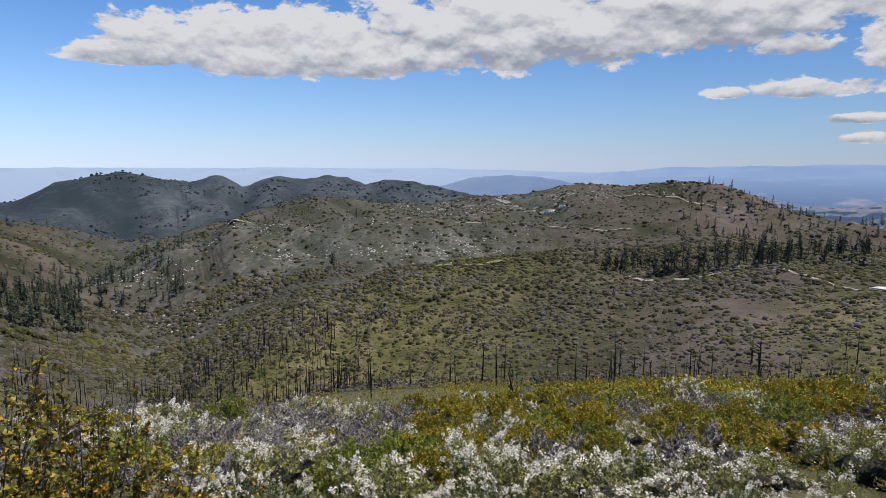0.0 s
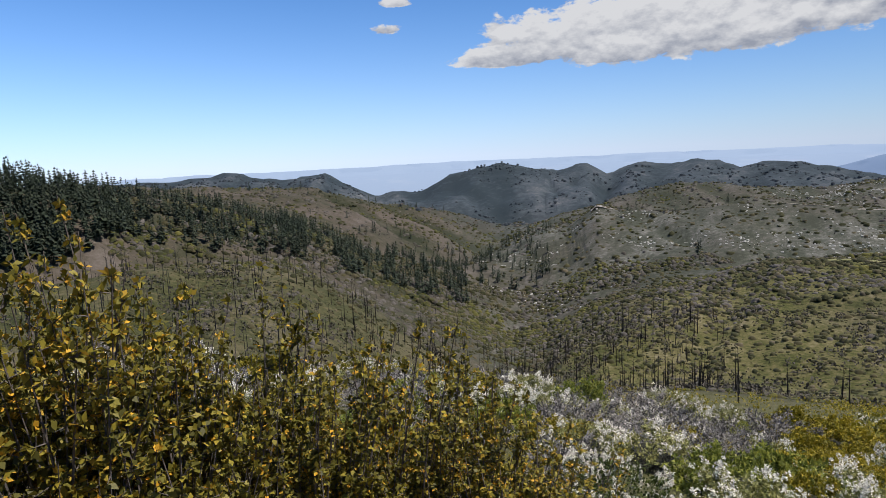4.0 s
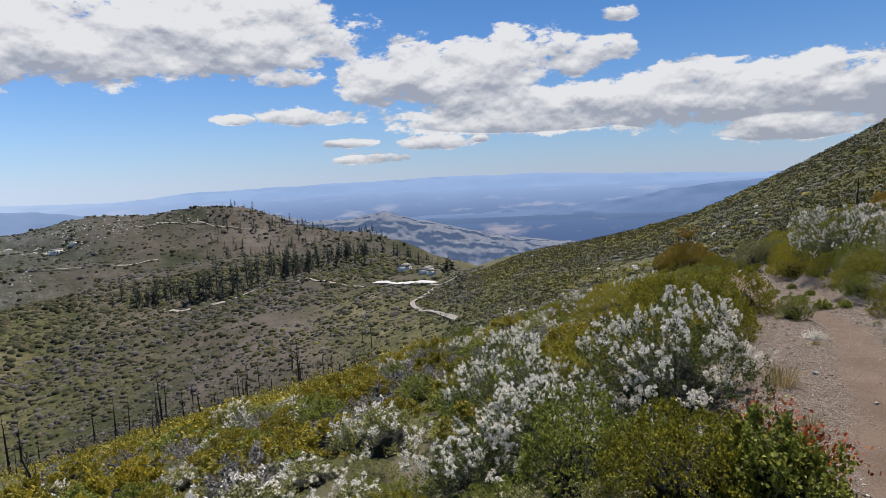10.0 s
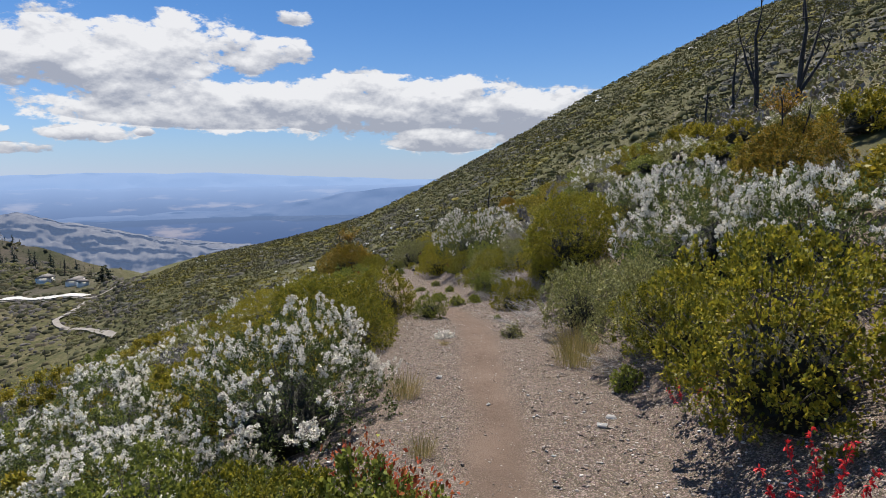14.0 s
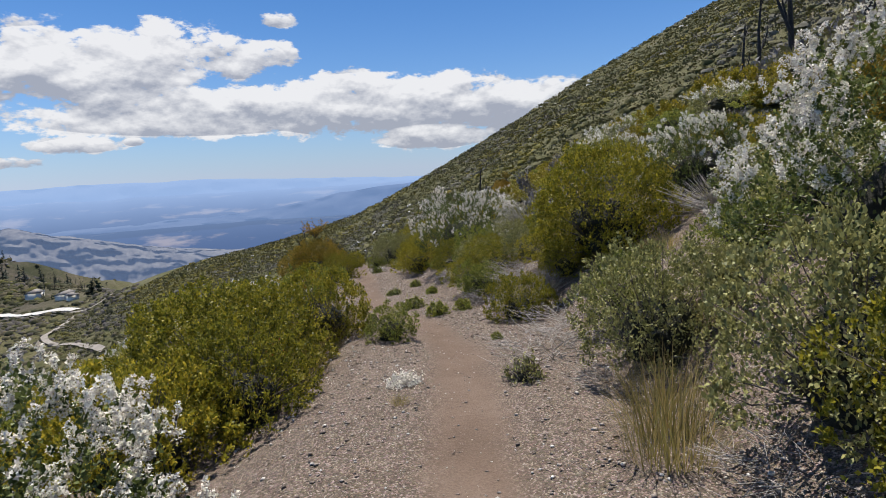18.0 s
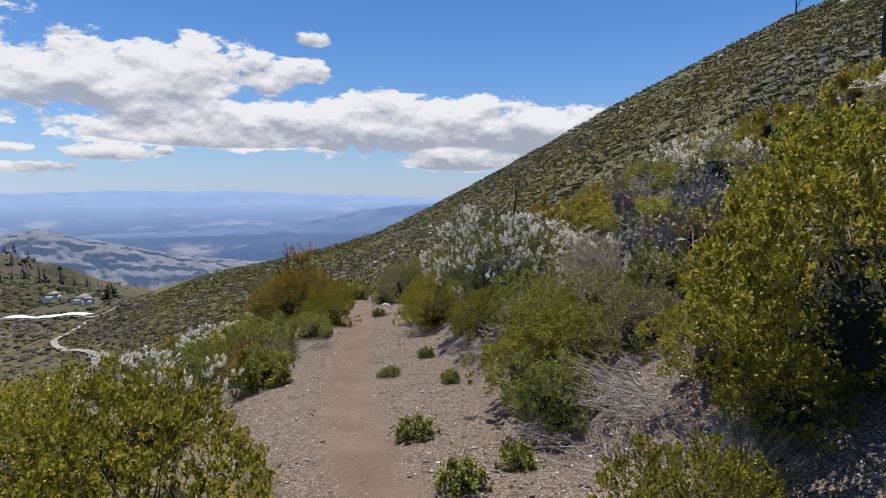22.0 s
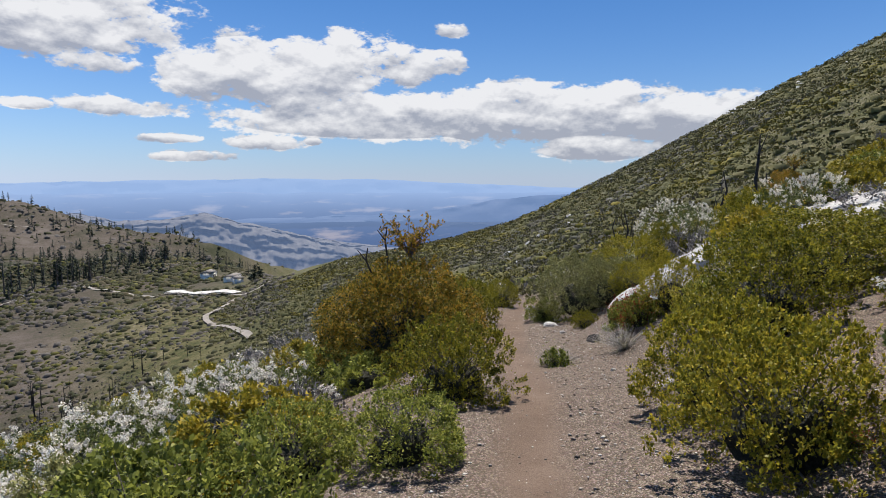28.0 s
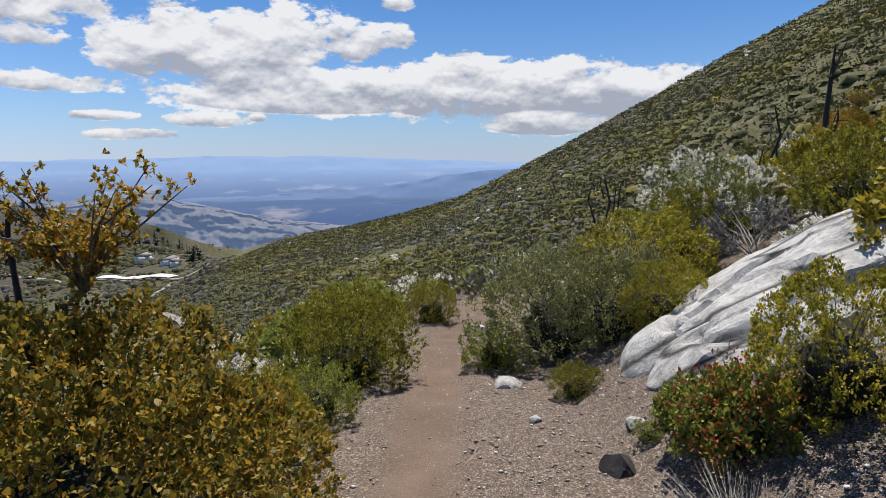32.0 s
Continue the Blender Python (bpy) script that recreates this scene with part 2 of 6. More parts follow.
def ground_material():
    m, n, l, b = material("hillside_soil")
    o = chain(n, l)
    pos = n.new("ShaderNodeNewGeometry").outputs["Position"]

    def field(key):
        a = n.new("ShaderNodeAttribute")
        a.attribute_name = key
        return a.outputs["Fac"]
    tread, far = field("tread"), field("far")
    n1, n2, n3 = noise_node(n, l, 1.3, 6, 0.6, pos), noise_node(n, l, 14.0, 5, 0.65, pos), noise_node(n, l, 60.0, 4, 0.6, pos)
    dirt = ramp(n, [(0.30, (0.088, 0.059, 0.041)), (0.5, (0.137, 0.095, 0.069)), (0.72, (0.203, 0.149, 0.113))])
    l.new(o("ADD", o("MULTIPLY", n1, 0.6), o("MULTIPLY", n3, 0.4)), dirt.inputs[0])
    gravel = ramp(n, [(0.25, (0.070, 0.050, 0.037)), (0.44, (0.136, 0.102, 0.077)), (0.60, (0.207, 0.163, 0.128)), (0.80, (0.370, 0.326, 0.277))])
    chips = n.new("ShaderNodeTexVoronoi")
    chips.inputs["Scale"].default_value, chips.inputs["Randomness"].default_value = 82.0, 1.0
    l.new(pos, chips.inputs["Vector"])
    chip = n.new("ShaderNodeSeparateColor")
    l.new(chips.outputs["Color"], chip.inputs[0])
    edge = o("SUBTRACT", 1.0, o("MULTIPLY", o("GREATER_THAN", chips.outputs["Distance"], 0.55), 0.22))
    l.new(o("ADD", o("ADD", o("MULTIPLY", n2, 0.42), o("MULTIPLY", n3, 0.24)), o("MULTIPLY", o("POWER", chip.outputs[0], 1.7), 0.42)), gravel.inputs[0])
    stony = mix_color(n, l, 0.13, mix_color(n, l, o("SUBTRACT", 1.0, edge), gravel.outputs[0], (0.060, 0.045, 0.034)), chips.outputs["Color"], "SOFT_LIGHT")
    near = mix_color(n, l, o("ADD", tread, o("MULTIPLY", o("SUBTRACT", o("ADD", o("MULTIPLY", n1, 0.5), o("MULTIPLY", n2, 0.5)), 0.5), 1.6), clamp=True), stony, dirt.outputs[0])
    f1, f2, f3 = noise_node(n, l, 0.013, 6, 0.6, pos), noise_node(n, l, 0.11, 6, 0.7, pos), noise_node(n, l, 0.7, 3, 0.6, pos)
    scrub = ramp(n, [(0.40, (0.024, 0.027, 0.012)), (0.47, (0.045, 0.043, 0.024)), (0.55, (0.076, 0.061, 0.046)), (0.68, (0.135, 0.112, 0.094))])
    l.new(o("ADD", o("ADD", o("ADD", o("MULTIPLY", f1, 0.5), o("MULTIPLY", f2, 0.3)), o("MULTIPLY", f3, 0.2)), o("MULTIPLY", o("MINIMUM", field("rib"), 0.1), 0.22)), scrub.inputs[0])
    lush = ramp(n, [(0.34, (0.045, 0.048, 0.017)), (0.46, (0.078, 0.076, 0.028)), (0.58, (0.115, 0.102, 0.055)), (0.74, (0.21, 0.185, 0.145))])
    l.new(o("ADD", o("MULTIPLY", f2, 0.45), o("MULTIPLY", f3, 0.55)), lush.inputs[0])
    # far wooded slopes shifted blue-grey: aerial haze put into the base colour
    hazed_woods = ramp(n, [(0.46, (0.026, 0.036, 0.042)), (0.56, (0.046, 0.057, 0.066)), (0.66, (0.085, 0.092, 0.098)), (0.76, (0.20, 0.195, 0.185))])
    l.new(o("ADD", o("MULTIPLY", noise_node(n, l, 0.006, 7, 0.65, pos), 0.5), o("ADD", o("MULTIPLY", noise_node(n, l, 0.05, 6, 0.75, pos), 0.5), o("MULTIPLY", field("rib"), 0.16))), hazed_woods.inputs[0])
    moss = ramp(n, [(0.38, (0.028, 0.034, 0.010)), (0.47, (0.062, 0.063, 0.018)), (0.54, (0.110, 0.096, 0.038)), (0.66, (0.20, 0.165, 0.105))])
    l.new(o("ADD", o("ADD", o("MULTIPLY", f1, 0.25), o("MULTIPLY", f2, 0.40)), o("MULTIPLY", f3, 0.35)), moss.inputs[0])
    slabs = ramp(n, [(0.46, (0.042, 0.046, 0.032)), (0.54, (0.076, 0.076, 0.060)), (0.62, (0.145, 0.138, 0.120)), (0.74, (0.30, 0.285, 0.25))])
    streak = n.new("ShaderNodeMapping")
    streak.inputs["Rotation"].default_value, streak.inputs["Scale"].default_value = (0.0, 0.0, 0.35), (1.0, 0.28, 1.0)
    l.new(pos, streak.inputs["Vector"])
    l.new(o("ADD", o("ADD", o("MULTIPLY", noise_node(n, l, 0.05, 6, 0.7, streak.outputs[0]), 0.55), o("MULTIPLY", noise_node(n, l, 0.22, 5, 0.75, pos), 0.45)), o("MULTIPLY", field("rib"), 0.06)), slabs.inputs[0])
    slope = mix_color(n, l, field("pale"), mix_color(n, l, field("green"), scrub.outputs[0], moss.outputs[0]), slabs.outputs[0])
    hill = mix_color(n, l, field("hazed_woods"), mix_color(n, l, field("spur"), slope, lush.outputs[0]), hazed_woods.outputs[0])
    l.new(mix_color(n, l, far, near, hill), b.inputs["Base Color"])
    b.inputs["Roughness"].default_value = 0.95
    b.inputs["Specular IOR Level"].default_value = 0.15
    bn = n.new("ShaderNodeBump")
    bn.inputs["Strength"].default_value, bn.inputs["Distance"].default_value = 0.6, 0.03
    l.new(o("SUBTRACT", o("ADD", o("MULTIPLY", n2, 0.7), o("MULTIPLY", n3, 0.5)), o("MULTIPLY", chips.outputs["Distance"], o("SUBTRACT", 0.9, o("MULTIPLY", tread, 0.7)))), bn.inputs["Height"])
    l.new(bn.outputs[0], b.inputs["Normal"])
    return m


def distant(name, low, high, stops_scale, air, strength, stops=(0.42, 0.62), thick=0.8):
    """Far country: haze painted as blue glow, thicker with distance and to one side."""
    m, n, l, b = material(name)
    pos = n.new("ShaderNodeNewGeometry").outputs["Position"]
    squash = n.new("ShaderNodeMapping")
    squash.inputs["Scale"].default_value = stops_scale
    l.new(pos, squash.inputs["Vector"])
    r = ramp(n, [(stops[0], low), (stops[1], high)])
    l.new(noise_node(n, l, 1.0, 5, 0.6, squash.outputs[0]), r.inputs[0])
    l.new(r.outputs[0], b.inputs["Base Color"])
    b.inputs["Roughness"].default_value = 1.0
    b.inputs["Specular IOR Level"].default_value = 0.0
    o = chain(n, l)
    xyz = n.new("ShaderNodeSeparateXYZ")
    l.new(pos, xyz.inputs[0])
    haze_veil = n.new("ShaderNodeMapRange")
    haze_veil.interpolation_type = "SMOOTHSTEP"
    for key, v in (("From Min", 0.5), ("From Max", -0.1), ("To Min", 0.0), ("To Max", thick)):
        haze_veil.inputs[key].default_value = v
    l.new(o("ARCTAN2", xyz.outputs[0], xyz.outputs[1]), haze_veil.inputs["Value"])
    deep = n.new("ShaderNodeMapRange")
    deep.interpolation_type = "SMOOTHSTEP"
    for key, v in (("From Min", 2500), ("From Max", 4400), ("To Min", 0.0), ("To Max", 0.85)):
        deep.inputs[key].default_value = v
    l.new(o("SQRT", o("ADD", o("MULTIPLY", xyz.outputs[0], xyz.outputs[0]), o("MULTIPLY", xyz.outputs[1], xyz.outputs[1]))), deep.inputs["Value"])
    # base tone fades to near black while the emitted haze colour takes over
    l.new(mix_color(n, l, o("MAXIMUM", haze_veil.outputs[0], deep.outputs[0]), r.outputs[0], (0.02, 0.02, 0.02)), b.inputs["Base Color"])
    l.new(mix_color(n, l, haze_veil.outputs[0], mix_color(n, l, deep.outputs[0], tuple(c * strength for c in air), (0.235, 0.345, 0.57)), (0.40, 0.50, 0.68)), b.inputs["Emission Color"])
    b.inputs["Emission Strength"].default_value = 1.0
    return m


SOIL = ground_material()
LEAF_OLIVE = leafy("olive_leaf", [(0.0, (0.049, 0.055, 0.009)), (0.35, (0.166, 0.164, 0.019)), (0.75, (0.331, 0.281, 0.026)), (1.0, (0.565, 0.427, 0.048))], 0.42)
LEAF_GREEN = leafy("green_leaf", [(0.0, (0.055, 0.074, 0.016)), (0.5, (0.179, 0.201, 0.035)), (1.0, (0.428, 0.416, 0.075))], 0.42)
LEAF_GREY = leafy("grey_green_leaf", [(0.0, (0.084, 0.090, 0.035)), (0.5, (0.217, 0.212, 0.073)), (1.0, (0.448, 0.415, 0.155))], 0.25)
LEAF_DEEP = leafy("deep_green_leaf", [(0.0, (0.030, 0.042, 0.012)), (0.5, (0.090, 0.112, 0.028)), (1.0, (0.22, 0.24, 0.065))], 0.3)
LEAF_GOLD = leafy("golden_oak_leaf", [(0.0, (0.045, 0.050, 0.012)), (0.25, (0.145, 0.132, 0.020)), (0.5, (0.305, 0.215, 0.028)), (0.75, (0.43, 0.240, 0.031)), (1.0, (0.57, 0.255, 0.036))], 0.40)
LEAF_RED = leafy("reddened_leaf", [(0.0, (0.16, 0.03, 0.014)), (0.6, (0.36, 0.07, 0.025)), (1.0, (0.45, 0.16, 0.05))])
PETAL_WHITE = leafy("white_blossom", [(0.0, (0.50, 0.455, 0.42)), (0.4, (0.74, 0.68, 0.60)), (1.0, (0.84, 0.82, 0.68))], 0.2, 0.8)
PETAL_RED = leafy("scarlet_petal", [(0.0, (0.45, 0.02, 0.03)), (1.0, (0.80, 0.07, 0.06))], 0.25, 0.5)
PETAL_YELLOW = leafy("yellow_bud", [(0.0, (0.399, 0.204, 0.016)), (1.0, (0.712, 0.399, 0.040))], 0.2, 0.6)
PETAL_LILAC = leafy("lilac_petal", [(0.0, (0.22, 0.20, 0.32)), (1.0, (0.42, 0.40, 0.58))], 0.25, 0.7)
BLADE = leafy("grass_blade", [(0.0, (0.138, 0.127, 0.037)), (0.5, (0.276, 0.230, 0.079)), (1.0, (0.497, 0.356, 0.167))], 0.3, 0.6)
LEAF_WAND = leafy("wand_leaf", [(0.0, (0.050, 0.048, 0.014)), (0.45, (0.155, 0.135, 0.024)), (0.8, (0.33, 0.26, 0.034)), (1.0, (0.56, 0.31, 0.040))], 0.3)
LITTER = leafy("dry_litter", [(0.0, (0.10, 0.065, 0.040)), (0.4, (0.22, 0.155, 0.10)), (0.75, (0.36, 0.30, 0.24)), (1.0, (0.55, 0.50, 0.44))], 0.1, 0.9)
BARK = grainy("grey_bark", [(0.3, (0.055, 0.042, 0.034)), (0.7, (0.17, 0.14, 0.12))], 9.0)
# near-black tone paints the shade seen between leaves inside each crown
SHADE_TWIGS = grainy("shade_dark_twigs", [(0.3, (0.012, 0.013, 0.005)), (0.7, (0.040, 0.035, 0.016))], 14.0, 1.0)
DEADWOOD = grainy("bleached_twig", [(0.3, (0.20, 0.175, 0.15)), (0.7, (0.44, 0.40, 0.36))], 12.0)
CHAR = grainy("charred_wood", [(0.3, (0.010, 0.009, 0.008)), (0.75, (0.055, 0.047, 0.042))], 10.0)
GRANITE = grainy("pale_granite", [(0.30, (0.09, 0.086, 0.080)), (0.40, (0.28, 0.265, 0.245)), (0.55, (0.44, 0.42, 0.385)), (0.75, (0.58, 0.55, 0.50))], 2.2, 0.55, 0.85, 9.0)
def cracked(name, stops):
    """Weathered granite: mottled tone, dark lichen and thin open cracks."""
    m = grainy(name, stops, 1.8, 0.8, 0.9, 6.0)
    n, l, b = m.node_tree.nodes, m.node_tree.links, m.node_tree.nodes["Principled BSDF"]
    o = chain(n, l)
    src = n.new("ShaderNodeTexCoord").outputs["Object"]
    squash = n.new("ShaderNodeMapping")
    squash.inputs["Rotation"].default_value = (0.3, 0.5, 0.2)
    squash.inputs["Scale"].default_value = (0.5, 1.5, 3.2)
    l.new(src, squash.inputs["Vector"])
    rift = noise_node(n, l, 0.62, 2.5, 0.42, squash.outputs[0])
    split = o("ABSOLUTE", o("SUBTRACT", rift, 0.5))
    line = ramp(n, [(0.0, (0.05, 0.05, 0.05)), (0.009, (0.25, 0.24, 0.23)), (0.021, (1.0, 1.0, 1.0))])
    l.new(split, line.inputs[0])
    spots = ramp(n, [(0.50, (1.0, 1.0, 1.0)), (0.60, (0.62, 0.61, 0.59)), (0.70, (0.36, 0.35, 0.33))])
    l.new(noise_node(n, l, 3.1, 7.0, 0.72, src), spots.inputs[0])
    old = b.inputs["Base Color"].links[0].from_socket
    l.new(mix_color(n, l, 0.95, mix_color(n, l, 0.85, old, spots.outputs[0], "MULTIPLY"), line.outputs[0], "MULTIPLY"), b.inputs["Base Color"])
    return m


OUTCROP = cracked("cracked_granite", [(0.34, (0.11, 0.105, 0.098)), (0.43, (0.32, 0.303, 0.278)), (0.54, (0.47, 0.445, 0.407)), (0.75, (0.58, 0.555, 0.508))])
PEBBLE = grainy("gravel_stone", [(0.2, (0.13, 0.100, 0.080)), (0.45, (0.24, 0.19, 0.152)), (0.68, (0.38, 0.33, 0.28)), (0.82, (0.62, 0.58, 0.53))], 3.0, 0.2, 0.9, 6.0, False, 0.65)
NEEDLE = leafy("pine_needle", [(0.0, (0.013, 0.019, 0.012)), (0.6, (0.028, 0.038, 0.022)), (1.0, (0.052, 0.062, 0.036))], 0.08, 0.75)
SCRUB = leafy("scrub_clump", [(0.0, (0.107, 0.100, 0.043)), (0.5, (0.135, 0.124, 0.049)), (0.78, (0.163, 0.144, 0.056)), (0.92, (0.183, 0.152, 0.076)), (1.0, (0.246, 0.215, 0.142))], 0.1, 0.8, 0.95)
MOUND = leafy("far_chaparral", [(0.0, (0.028, 0.030, 0.012)), (0.5, (0.049, 0.047, 0.020)), (0.85, (0.078, 0.066, 0.032)), (1.0, (0.115, 0.094, 0.062))], 0.05, 0.9, 0.95)
MOUND_OAK = leafy("far_oak", [(0.0, (0.040, 0.043, 0.012)), (0.6, (0.070, 0.068, 0.018)), (1.0, (0.11, 0.10, 0.026))], 0.05, 0.9, 0.95)
MOUND_GREY = leafy("far_bare_brush", [(0.0, (0.060, 0.052, 0.042)), (1.0, (0.120, 0.106, 0.092))], 0.05, 0.9, 0.95)
SPUR_SCRUB = leafy("spur_scrub_clump", [(0.0, (0.069, 0.068, 0.025)), (0.5, (0.092, 0.087, 0.031)), (0.85, (0.118, 0.106, 0.037)), (1.0, (0.156, 0.136, 0.069))], 0.1, 0.85, 0.9)
SPUR_OAK = leafy("spur_oak_clump", [(0.0, (0.094, 0.084, 0.016)), (0.6, (0.134, 0.115, 0.020)), (1.0, (0.176, 0.138, 0.024))], 0.1, 0.85, 0.9)
SPUR_GREY = leafy("spur_grey_clump", [(0.0, (0.092, 0.085, 0.060)), (0.7, (0.118, 0.108, 0.080)), (1.0, (0.165, 0.152, 0.122))], 0.05, 0.95, 0.9)
# far trees in blue-grey: distance haze painted into the leaf colour
HAZED_TREE = leafy("haze_tinted_trees", [(0.0, (0.024, 0.031, 0.038)), (1.0, (0.052, 0.060, 0.068))], 0.05, 0.9, 0.95)
LEAF_BROW = leafy("brow_oak_leaf", [(0.0, (0.092, 0.090, 0.012)), (0.5, (0.241, 0.202, 0.019)), (1.0, (0.501, 0.363, 0.031))], 0.30)
SCRUB_OAK = leafy("oak_scrub_clump", [(0.0, (0.047, 0.052, 0.013)), (0.6, (0.114, 0.110, 0.023)), (1.0, (0.221, 0.185, 0.035))], 0.15, 0.8, 0.95)
BRUSH = leafy("bare_brush", [(0.0, (0.098, 0.086, 0.078)), (1.0, (0.275, 0.252, 0.235))], 0.05, 0.9, 0.95)
ROAD = grainy("pale_dirt_road", [(0.3, (0.17, 0.145, 0.118)), (0.7, (0.31, 0.275, 0.23))], 0.4, 0.2, 0.95, 8.0, False)
CUTBANK = grainy("bleached_cut_bank", [(0.3, (0.36, 0.335, 0.30)), (0.7, (0.60, 0.57, 0.52))], 0.5, 0.3, 0.95, 8.0, False)
MEADOW = grainy("dry_meadow_grass", [(0.3, (0.12, 0.115, 0.04)), (0.7, (0.20, 0.185, 0.07))], 0.2, 0.2, 0.95, 8.0, False)
WALLPAINT = grainy("cream_painted_wall", [(0.3, (0.60, 0.55, 0.47)), (0.7, (0.74, 0.69, 0.60))], 1.0, 0.05)
ROOFING = grainy("grey_brown_roofing", [(0.3, (0.16, 0.14, 0.12)), (0.7, (0.27, 0.24, 0.21))], 2.0, 0.2, 1.0)
DARKGLASS = grainy("dark_window_glass", [(0.3, (0.02, 0.025, 0.03)), (0.7, (0.05, 0.055, 0.06))], 1.0, 0.0, 0.15)
# the plain's low tone paints cloud shadow as dark blue patches
PLAIN = distant("haze_glow_plain", (0.004, 0.010, 0.030), (0.150, 0.118, 0.092), (0.0034, 0.0034, 0.0), (0.15, 0.235, 0.44), 0.44, (0.55, 0.66))
BADLAND = distant("haze_glow_badlands", (0.085, 0.080, 0.076), (0.145, 0.134, 0.120), (0.030, 0.030, 0.02), (0.17, 0.25, 0.44), 0.34, (0.36, 0.64))
RANGE_BLUE = distant("haze_glow_near_range", (0.02, 0.025, 0.04), (0.05, 0.055, 0.07), (0.004, 0.004, 0.008), (0.16, 0.27, 0.52), 0.46, (0.42, 0.62), 0.25)
RANGE_PALE = distant("haze_glow_far_range", (0.03, 0.04, 0.06), (0.05, 0.06, 0.08), (0.002, 0.002, 0.004), (0.36, 0.51, 0.76), 0.56)

# ---- the lie of the land ----
TRAIL = np.array([(-9.0, -3.6), (-3.0, -1.6), (0.6, -0.55), (4.6, 0.5), (6.8, 1.2), (9.2, 1.95), (12.3, 2.9), (14.0, 3.8), (15.6, 5.1),
                  (19.2, 7.2), (22.3, 8.7), (25.8, 10.4), (29.0, 12.1), (32.6, 13.8), (37.0, 15.2), (42.0, 16.0), (52.0, 16.0), (70.0, 14.0)])
TRAIL_U = np.array([-12, 0.8, 3.2, 6.0, 8.8, 11.6, 15.0, 19.7, 26.0, 33.6, 40.0, 60.0])
TRAIL_Z = np.array([0.7, 0.0, -0.41, -0.80, -0.92, -1.09, -1.44, -2.01, -2.57, -3.6, -4.4, -6.5])
AX, AY = 0.93, 0.366


def cyc(az, rows, col):
    """Value of a ring of (azimuth, distance, elevation angle) at the azimuths az, smoothly joined."""
    a = np.array([r[0] for r in rows], float)
    v = np.array([r[col] for r in rows], float)
    a, v = np.concatenate([a - 360, a, a + 360]), np.tile(v, 3)
    return np.interp(az, a, v)


# rings of valley floors and crests round the trail head: azimuth, distance, elevation angle
DALE = [(-150, 110, 8), (-110, 120, -5), (-85, 110, -10), (-65, 110, -16), (-52, 110, -20), (-42, 120, -23), (-32, 135, -24), (-25, 165, -23), (-18, 200, -21), (-10, 220, -19.8),
        (10, 200, -19), (30, 170, -17.5), (42, 140, -17), (50, 120, -15), (60, 110, -12), (70, 105, -9), (80, 100, -4), (90, 100, 2), (105, 100, 8), (130, 100, 16), (160, 100, 20), (180, 100, 18)]
SPUR = [(-150, 200, 12), (-110, 280, 4), (-85, 200, -7), (-69, 205, -8.3), (-60, 215, -8), (-52.3, 225, -8.2), (-47.4, 225, -9.3), (-42.3, 225, -12.4), (-36.5, 225, -16.5), (-31.5, 230, -19.6), (-27, 250, -20.6),
        (-24, 280, -19.3), (-21.1, 300, -17), (-17, 310, -14.3), (-13, 320, -12.7), (-4.3, 370, -9.8), (1.8, 390, -9.3), (9, 430, -8.4), (14.1, 460, -7.6), (23, 500, -6.5), (36, 430, -7),
        (42, 330, -8.4), (44, 260, -9.0), (50, 250, -7.0), (60, 240, -5.6), (65, 230, -4.2), (70, 225, -1.6), (75, 222, 1.0), (80, 220, 3.5), (85, 220, 6.4), (90, 220, 8.8), (98, 220, 12.4), (110, 210, 16), (130, 190, 22), (160, 180, 24), (180, 180, 22)]
GLEN = [(-150, 300, 6), (-110, 260, 0), (-85, 230, -7.4), (-69, 235, -8.7), (-60, 255, -8.4), (-52, 290, -8), (-47, 295, -9), (-42, 300, -11.4), (-36, 320, -14), (-31, 340, -15.6), (-27, 400, -16), (-24, 420, -15), (-20, 420, -13.8),
        (-17, 430, -12.6), (-13, 440, -11.4), (-7, 460, -10.2), (0, 490, -9.5), (6, 540, -8.9), (16, 600, -6.6), (23, 620, -6), (36, 600, -7.3), (42, 700, -8.8), (50, 900, -9.5), (70, 900, -9), (90, 500, 0), (110, 400, 10), (180, 400, 14)]
MID = [(-150, 420, 6), (-110, 330, 4), (-85, 300, 1.8), (-74, 300, 0.2), (-68, 310, -0.5), (-62, 330, -1.5), (-57, 370, -2.6), (-51.6, 420, -3.8), (-47.5, 430, -4.9), (-44.2, 440, -6.4), (-39.2, 460, -8.6), (-32.4, 520, -10.5), (-30, 600, -9.9), (-28, 660, -8.6), (-26.7, 690, -7.8),
       (-24.1, 700, -6.7), (-21.6, 700, -6.5), (-18.9, 680, -4.9), (-16, 660, -5.4), (-13.4, 660, -5.6), (-7.7, 650, -5.0), (0.5, 650, -5.3), (7.8, 630, -5.9), (14.1, 620, -6.1), (18, 650, -5.2), (23, 700, -3.7), (30, 660, -5.3), (36, 650, -6.3), (39.5, 650, -7.2),
       (42, 701, -8.1), (50, 905, -9.2), (70, 950, -8.8), (90, 600, -1.5), (110, 450, 9), (180, 450, 13)]
